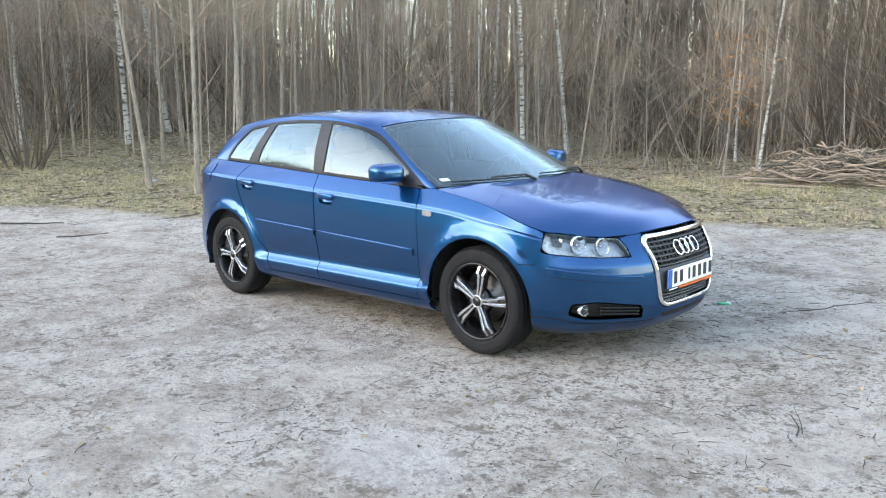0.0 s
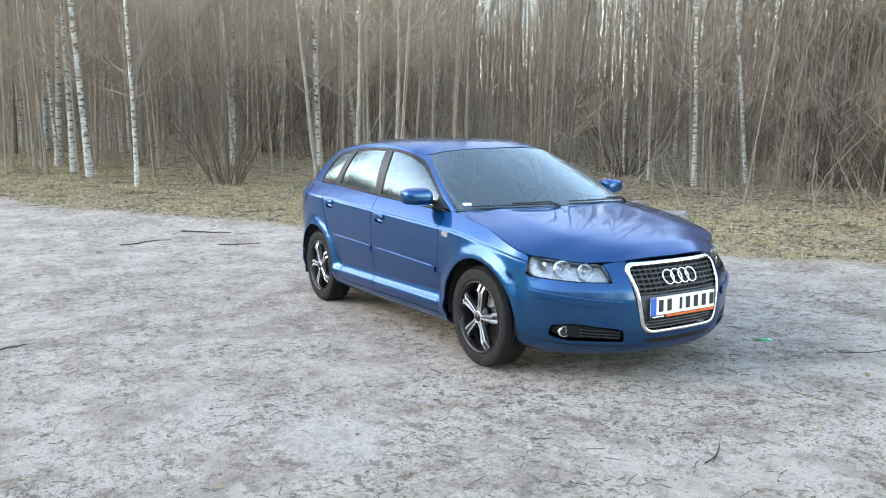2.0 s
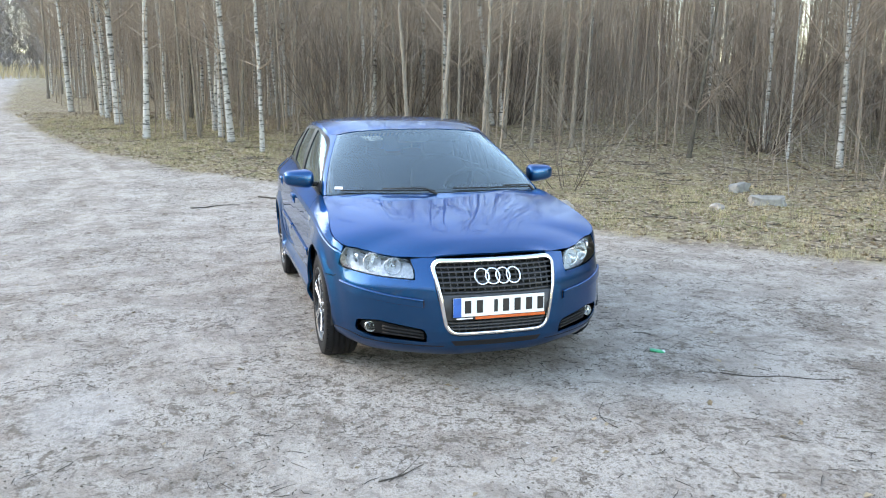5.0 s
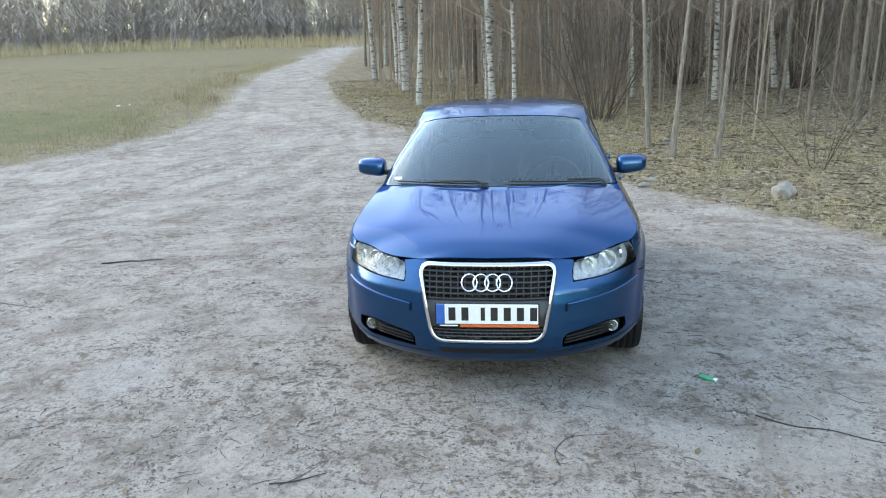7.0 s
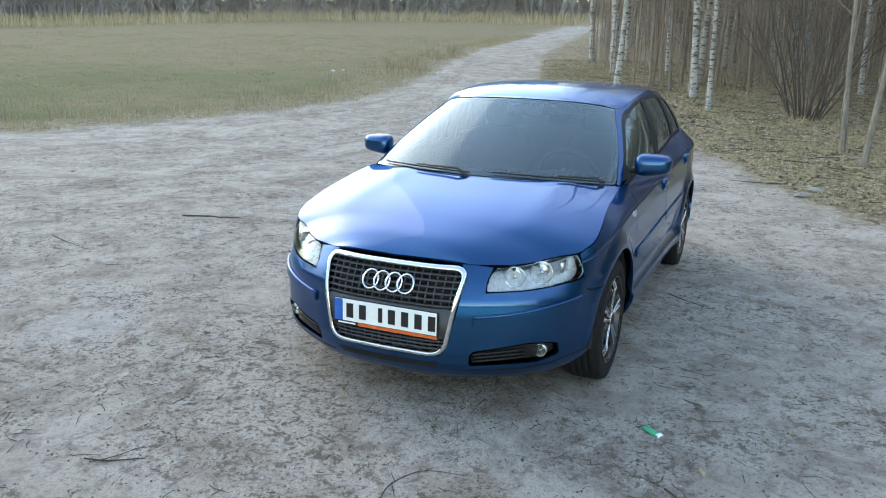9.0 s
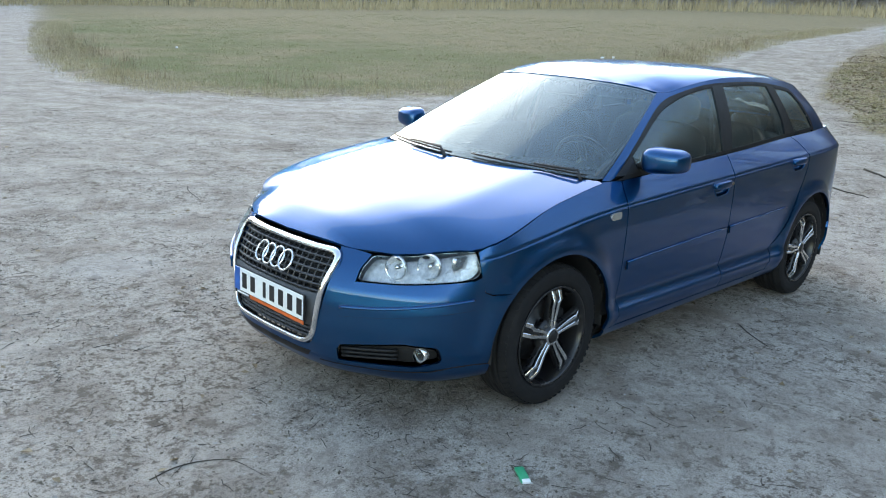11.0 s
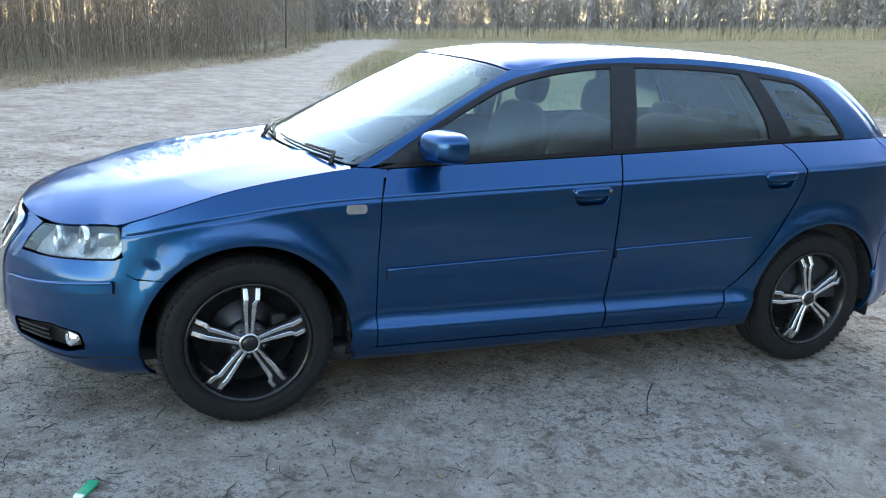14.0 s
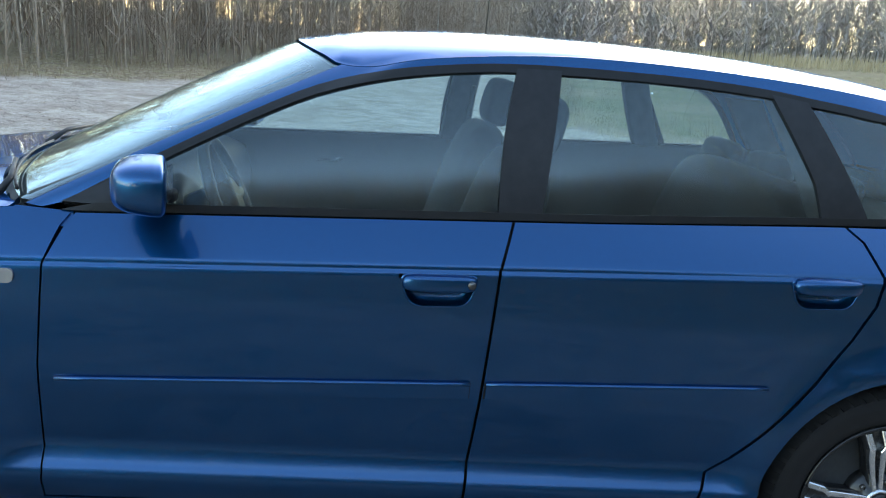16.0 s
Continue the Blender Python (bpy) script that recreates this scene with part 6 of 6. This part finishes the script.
    wood = mesh_part("undergrowth", vs, fs, M["whip"], None)
    tagged(wood, "tangle of thin bare arching shoots in the wood", "undergrowth", kind="stuff")
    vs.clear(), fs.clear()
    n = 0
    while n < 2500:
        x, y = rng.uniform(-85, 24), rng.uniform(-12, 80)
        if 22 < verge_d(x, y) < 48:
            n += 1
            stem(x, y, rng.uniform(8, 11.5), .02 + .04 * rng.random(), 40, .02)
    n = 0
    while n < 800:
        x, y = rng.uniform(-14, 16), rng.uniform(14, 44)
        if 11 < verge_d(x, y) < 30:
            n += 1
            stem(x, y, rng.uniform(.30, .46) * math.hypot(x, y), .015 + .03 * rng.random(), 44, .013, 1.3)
    # darker twig colour stands in for the shade deep in the wood
    wood = mesh_part("deep_wood", vs, fs, M["twig_shaded"], None)
    tagged(wood, "depth of the bare wood, its shade painted into darker twigs", "woodland", kind="stuff")
    vs.clear(), fs.clear()
    n = 0
    while n < 1200:
        x, y = rng.uniform(-60, 24), rng.uniform(-120, -8)
        d = wood_d(x, y)
        if 1.5 < d < 26 and field_d(x, y) < 0:
            n += 1
            stem(x, y, rng.uniform(4, 10), rng.uniform(.010, .03), 36, .014, 1.5)
            for _ in range(2):
                stem(x + rng.gauss(0, .4), y + rng.gauss(0, .4), rng.uniform(.8, 2.8), .008, 8, .012)
    n = 0
    while n < 1500:
        x, y = rng.uniform(-6, 45), rng.uniform(-55, -3)
        d = wood_d(x, y)
        if 1.2 < d < 15 and field_d(x, y) < 0:
            n += 1
            stem(x, y, rng.uniform(3, 8), rng.uniform(.010, .03), 40, .011, 1.3)
    wood = mesh_part("track_wood", vs, fs, M["twig"], None)
    tagged(wood, "dense bare wood along the track", "woodland", kind="stuff")
    vs.clear(), fs.clear()
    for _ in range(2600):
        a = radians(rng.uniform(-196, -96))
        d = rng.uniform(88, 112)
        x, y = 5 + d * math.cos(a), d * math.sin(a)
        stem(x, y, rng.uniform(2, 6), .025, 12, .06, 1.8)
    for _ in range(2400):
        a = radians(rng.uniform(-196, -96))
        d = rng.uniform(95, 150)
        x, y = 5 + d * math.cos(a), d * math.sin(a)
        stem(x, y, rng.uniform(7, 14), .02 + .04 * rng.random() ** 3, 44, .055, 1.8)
    # pale twig colour stands in for haze over the distance
    wood = mesh_part("tree_line", vs, fs, M["twig_haze"], None)
    tagged(wood, "far line of bare trees behind the field, haze painted into the twigs", "woodland", kind="stuff")



# ---- small growth and litter ----
def blade(vs, fs, x, y, z, h, lean, w):
    a = rng.uniform(0, 2 * math.pi)
    s = Vector((math.cos(a), math.sin(a), 0)) * w
    d = Vector((rng.uniform(-1, 1), rng.uniform(-1, 1), 0)) * lean * h
    p = Vector((x, y, z - .01))
    b = len(vs)
    m = p + d * .4 + Vector((0, 0, h * .62))
    vs.extend([p - s, p + s, m + s * .7, m - s * .7, p + d + Vector((0, 0, h * (1 - lean * .3)))])
    fs.extend([(b, b + 1, b + 2, b + 3), (b + 3, b + 2, b + 4)])


def tufts(name, label, mat, count, where, blades, hmin, hmax, lean, w, spread):
    vs, fs = [], []
    n = tries = 0
    while n < count and tries < count * 60:
        tries += 1
        q = where()
        if q is None:
            continue
        n += 1
        x, y = q
        for _ in range(blades):
            bx, by = x + rng.gauss(0, spread), y + rng.gauss(0, spread)
            blade(vs, fs, bx, by, level(x, y), rng.uniform(hmin, hmax), rng.uniform(.2, lean), w)
    ob = mesh_part(name, vs, fs, M[mat], None, "", False)
    return tagged(ob, label, "grass", kind="stuff")


def near_edge(lo, hi, x0, x1, y0, y1, dist, clump=0.0):
    def f():
        x, y = rng.uniform(x0, x1), rng.uniform(y0, y1)
        d = dist(x, y)
        if not lo < d < hi:
            return None
        if clump and noise.noise(Vector((x * .8, y * .8, 4))) < clump:
            return None
        return x, y
    return f


def litter(name, label, mat, count, where, size, flat=.35):
    vs, fs = [], []
    n = tries = 0
    while n < count and tries < count * 60:
        tries += 1
        q = where()
        if q is None:
            continue
        n += 1
        x, y = q
        z = level(x, y)
        s = rng.uniform(size * .5, size)
        r = Matrix.Rotation(rng.uniform(0, 6.3), 3, "Z") @ Matrix.Rotation(rng.gauss(0, flat), 3, "X") @ Matrix.Rotation(rng.gauss(0, flat), 3, "Y")
        b = len(vs)
        c = Vector((x, y, z + s * .18))
        fold = rng.uniform(.05, .4) * s
        for p in ((-s, 0, 0), (-.2 * s, -.55 * s, fold), (s, 0, 0), (-.2 * s, .55 * s, fold)):
            vs.append(c + r @ Vector(p))
        fs.extend([(b, b + 1, b + 2), (b, b + 2, b + 3)])
    ob = mesh_part(name, vs, fs, M[mat], None, "", False)
    return tagged(ob, label, "leaves", kind="stuff")


def pebbles(name, label, mat, count, where, lo, hi):
    vs, fs = [], []
    base = [(1, 0, 0), (0, 1, 0), (-1, 0, 0), (0, -1, 0), (0, 0, .7), (0, 0, -.5)]
    tri = [(0, 1, 4), (1, 2, 4), (2, 3, 4), (3, 0, 4), (1, 0, 5), (2, 1, 5), (3, 2, 5), (0, 3, 5)]
    n = tries = 0
    while n < count and tries < count * 60:
        tries += 1
        q = where()
        if q is None:
            continue
        n += 1
        x, y = q
        s = lo + (hi - lo) * rng.random() ** 4
        a = rng.uniform(0, 6.3)
        b = len(vs)
        z = level(x, y) + s * .25
        for p in base:
            k = s * rng.uniform(.6, 1.1)
            vs.append((x + (p[0] * math.cos(a) - p[1] * math.sin(a)) * k, y + (p[0] * math.sin(a) + p[1] * math.cos(a)) * k * .8, z + p[2] * k * .7))
        fs.extend([tuple(b + j for j in t) for t in tri])
    ob = mesh_part(name, vs, fs, M[mat], None, "", False)
    return tagged(ob, label, "stones", kind="stuff")


def twig_litter(name, label, count, where, lo, hi, r):
    vs, fs = [], []
    n = tries = 0
    while n < count and tries < count * 60:
        tries += 1
        q = where()
        if q is None:
            continue
        n += 1
        x, y = q
        a, l = rng.uniform(0, 6.3), lo + (hi - lo) * rng.random() ** 2.5
        pts = []
        for k in range(4):
            a += rng.gauss(0, .25)
            pts.append((x, y, level(x, y) + r * .7 + .004 * rng.random()))
            x, y = x + math.cos(a) * l / 3, y + math.sin(a) * l / 3
        tube(vs, fs, pts, [r, r, r * .8, r * .4], 4, False)
    ob = mesh_part(name, vs, fs, M["dark_twig"], None, "", False)
    return tagged(ob, label, "twigs", kind="stuff")


def boulder(name, label, x, y, s, mat, cat="rock", cut=False):
    bm = bmesh.new()
    bmesh.ops.create_icosphere(bm, subdivisions=4, radius=1.0)
    sd = Vector((x, y, 0))
    for v in bm.verts:
        c = v.co.copy()
        if cut:
            c = Vector([math.copysign(abs(q) ** .35, q) for q in c])
        k = 1 + .28 * noise.noise(c * 1.3 + sd) + .10 * noise.noise(c * 3.5 + sd) + .04 * noise.noise(c * 9 + sd)
        v.co = Vector((c.x * s[0], c.y * s[1], c.z * s[2])) * k
    ob = part(name, bm, M[mat], None)
    ob.matrix_basis = pose(x, y, level(x, y) + s[2] * .55, 0, 0, rng.uniform(0, 180))
    return tagged(ob, label, cat)


def stick(name, label, pts, r):
    vs, fs = [], []
    p = spline([(*q, 0.0)[:3] for q in pts], 5)
    tube(vs, fs, [(q[0], q[1], level(q[0], q[1]) + r * .8 + q[2]) for q in p], [r * (1 - .6 * k / len(p)) for k in range(len(p))], 6)
    ob = mesh_part(name, vs, fs, M["dark_twig"], None)
    return tagged(ob, label, "stick")


def dirt_spot():
    x, y = rng.uniform(-12, 8), rng.uniform(-9, 5.5)
    if max(verge_d(x, y), field_d(x, y), wood_d(x, y)) > -.05:
        return None
    return x, y


def dirt_near():
    x, y = rng.gauss(2.2, 2.6), rng.gauss(0, 3.0)
    if max(verge_d(x, y), field_d(x, y)) > -.05:
        return None
    if noise.noise(Vector((x * 1.3, y * 1.3, 8))) + .6 * noise.noise(Vector((x * 4, y * 4, 2))) < rng.uniform(-.5, .5):
        return None
    return x, y


def build_litter():
    tufts("verge_grass", "short dry and green grass on the verge", "dry_grass", 2600, near_edge(.0, 6.0, -24, 6, -8, 16, verge_d, -.1), 12, .05, .16, 1.6, .0022, .07)
    tufts("verge_green", "sparse green grass among dry leaves", "green_grass", 1700, near_edge(.2, 5.0, -22, 6, -8, 15, verge_d, .0), 12, .04, .11, 1.4, .002, .08)
    tufts("field_fringe", "dry grass along the field's edge", "dry_grass", 2400, near_edge(-.3, 1.3, -45, -2.5, -45, -7, field_d, -.25), 12, .04, .24, 1.7, .003, .14)
    tufts("field_weeds", "withered brown weeds standing along the field's edge", "leaf_litter", 170, near_edge(.1, 1.8, -30, -2.5, -30, -7, field_d, .05), 10, .2, .6, .7, .003, .12)
    tufts("field_grass", "thin green and straw grass of the field", "green_grass", 5200, near_edge(1.0, 24, -40, -3, -45, -9, field_d, -.15), 9, .03, .09, 1.3, .003, .14)
    tufts("field_straw", "thin straw-coloured grass of the field", "dry_grass", 3800, near_edge(1.0, 32, -45, -3, -55, -9, field_d), 8, .03, .10, 1.5, .003, .14)
    tufts("track_fringe", "dry grass at the foot of the wood", "leaf_litter", 1700, near_edge(-.1, 3.5, -30, 30, -90, -3, wood_d), 12, .06, .30, 1.4, .004, .16)
    litter("leaf_litter", "brown fallen leaves under the trees", "leaf_litter", 30000, near_edge(.1, 9, -26, 8, -10, 24, verge_d), .045)
    litter("deep_leaves", "brown fallen leaves deep in the wood", "leaf_litter", 12000, near_edge(8, 24, -34, 8, -10, 34, verge_d), .075)
    litter("blown_leaves", "few dry leaves blown on the dirt", "leaf_litter", 900, dirt_spot, .028, .2)
    litter("crumbs", "small dark bits of bark and leaf trodden into dirt", "crumb", 12000, dirt_near, .010, .25)
    litter("far_crumbs", "dark bits of bark and leaf on the dirt", "crumb", 7000, dirt_spot, .013, .25)
    pebbles("gravel", "small grey stones pressed into the dirt", "pebble", 5200, dirt_near, .003, .014)
    twig_litter("broken_twigs", "small dark broken twigs on the dirt", 2600, dirt_near, .015, .12, .0019)
    twig_litter("forest_twigs", "fallen twigs among the leaves", 1300, near_edge(.3, 10, -24, 8, -8, 22, verge_d), .1, .9, .006)
    boulder("boulder", "pale rough boulder on the leafy verge", -4.1, 3.23, (.15, .12, .11), "stone")
    boulder("concrete_block", "broken pale concrete block lying in dry grass", -4.1, 6.5, (.25, .12, .09), "concrete", "concrete block", True)
    boulder("concrete_block", "small broken concrete block lying in dry grass", -5.6, 7.1, (.18, .10, .09), "concrete", "concrete block", True)
    boulder("boulder", "small grey stone beside the broken concrete", -3.9, 5.5, (.12, .08, .06), "stone")
    for x, y in ((-5.55, 1.85), (-5.2, 1.72), (-9.3, 2.6)):
        boulder("litter_stone", "flat pale stone at the edge of the dirt", x, y, (.11, .06, .035), "concrete")
    for x, y in ((-18.0, -12.1), (-17.7, -12.3), (-9.5, -23.8)):
        boulder("paper_litter", "crumpled white litter lying in the field", x, y, (.06, .04, .03), "paper", "litter")
    # green plastic piece
    bm = bmesh.new()
    box(bm, (-.045, -.018, 0), (.045, .018, .014), .004)
    g = part("plastic_scrap", bm, M["green_plastic"], None)
    g.matrix_basis = pose(1.83, 1.17, level(1.83, 1.17) + .001, 0, 6, 60)
    tagged(g, "flat green plastic scrap on the dirt", "litter")
    bm = bmesh.new()
    box(bm, (.030, -.016, .002), (.047, .016, .016), .003)
    part("scrap_end", bm, M["paper"], g, "white end of the scrap")
    stick("curved_stick", "thin curved dark stick lying on dirt", [(2.87, .35), (2.76, .33), (2.65, .36), (2.58, .42), (2.55, .58)], .0026)
    stick("small_stick", "short dark broken stick on the dirt", [(3.11, -.86), (3.08, -.76), (3.00, -.64)], .004)
    stick("forked_twig", "forked dry twig standing off the dirt", [(3.12, -.82), (3.08, -.74, .02), (3.02, -.66, .05)], .0025)
    stick("long_stick", "long thin branch lying on the dirt", [(2.30, 1.30), (2.41, 1.44), (2.45, 1.60), (2.56, 1.76), (2.60, 1.90)], .004)
    stick("thin_branch", "thin branch lying on the dirt", [(-.76, -3.71), (-.9, -3.5), (-.99, -3.22)], .008)
    stick("thin_branch", "thin curved branch lying on the dirt", [(.40, -4.1), (.50, -3.9), (.55, -3.62)], .005)
    stick("thin_branch", "short thin branch beside the parked car", [(-.42, .90), (-.33, 1.0), (-.22, 1.16)], .004)
    stick("dark_branch", "straight dark branch lying beside the dirt edge", [(-6.97, -.71), (-6.7, -.40), (-6.45, -.12)], .014)
    stick("dark_branch", "straight dark branch lying on the open dirt", [(-6.1, -1.72), (-6.2, -1.35), (-6.24, -1.03)], .010)
    stick("dark_branch", "bent dark branch lying behind the car", [(-5.58, -.56), (-5.45, -.30), (-5.3, -.07)], .009)
    brush_pile()
    distance()


def brush_pile():
    pile = thing("brush_pile", "heap of cut branches lying at the wood's edge", "brush pile", pose(-.1, 9.9, level(-.1, 9.9)))
    for k in range(190):
        vs, fs = [], []
        a = rng.gauss(.2, .5)
        l = rng.uniform(.5, 1.5)
        c = Vector((rng.gauss(0, .75), rng.gauss(0, .4), 0))
        h = max(.02, .62 * math.exp(-(c.x / 1.2) ** 2 - (c.y / .6) ** 2) * rng.random() ** .6)
        pts = []
        for j in range(5):
            t = j / 4 - .5
            pts.append((c.x + math.cos(a) * l * t, c.y + math.sin(a) * l * t, h + .10 * rng.uniform(-1, 1) * (h > .1) + .02))
        r = rng.uniform(.005, .018)
        tube(vs, fs, pts, [r, r, r * .8, r * .6, r * .3], 6)
        mesh_part("branch", vs, fs, M["twig"] if k % 3 else M["dark_bark"], pile)


def distance():
    vs, fs = [], []
    for _ in range(9000):
        a = radians(rng.uniform(-192, -100))
        d = rng.uniform(74, 88) + 6 * math.sin(a * 9)
        x, y = 5 + d * math.cos(a), d * math.sin(a)
        blade(vs, fs, x, y, land(x, y), rng.uniform(.5, 1.5), .5, .03)
    ob = mesh_part("reed_belt", vs, fs, M["reed"], None, "", False)
    tagged(ob, "belt of pale brown reeds beyond the field", "reeds", kind="stuff")
    fence = None
    for k in range(46):
        x, y = -33 - k * .55, -74 + k * .18 + rng.uniform(-.3, .3)
        vs, fs = [], []
        tube(vs, fs, [(x, y, land(x, y) - .2), (x + rng.uniform(-.08, .12), y, land(x, y) + rng.uniform(1.3, 1.9))], .06, 6)
        if fence is None:
            fence = thing("fence", "row of weathered wooden posts beyond the field", "fence")
        mesh_part("post", vs, fs, M["dark_bark"], fence)


n = Net("dark_twig")
n.set(Base_Color=n.ramp(n.noise(n.coords(), 9, 3), [(.3, (.030, .024, .019)), (.7, (.085, .068, .052))]), Roughness=.9)
build_ground()
build_car()
build_forest()
build_litter()
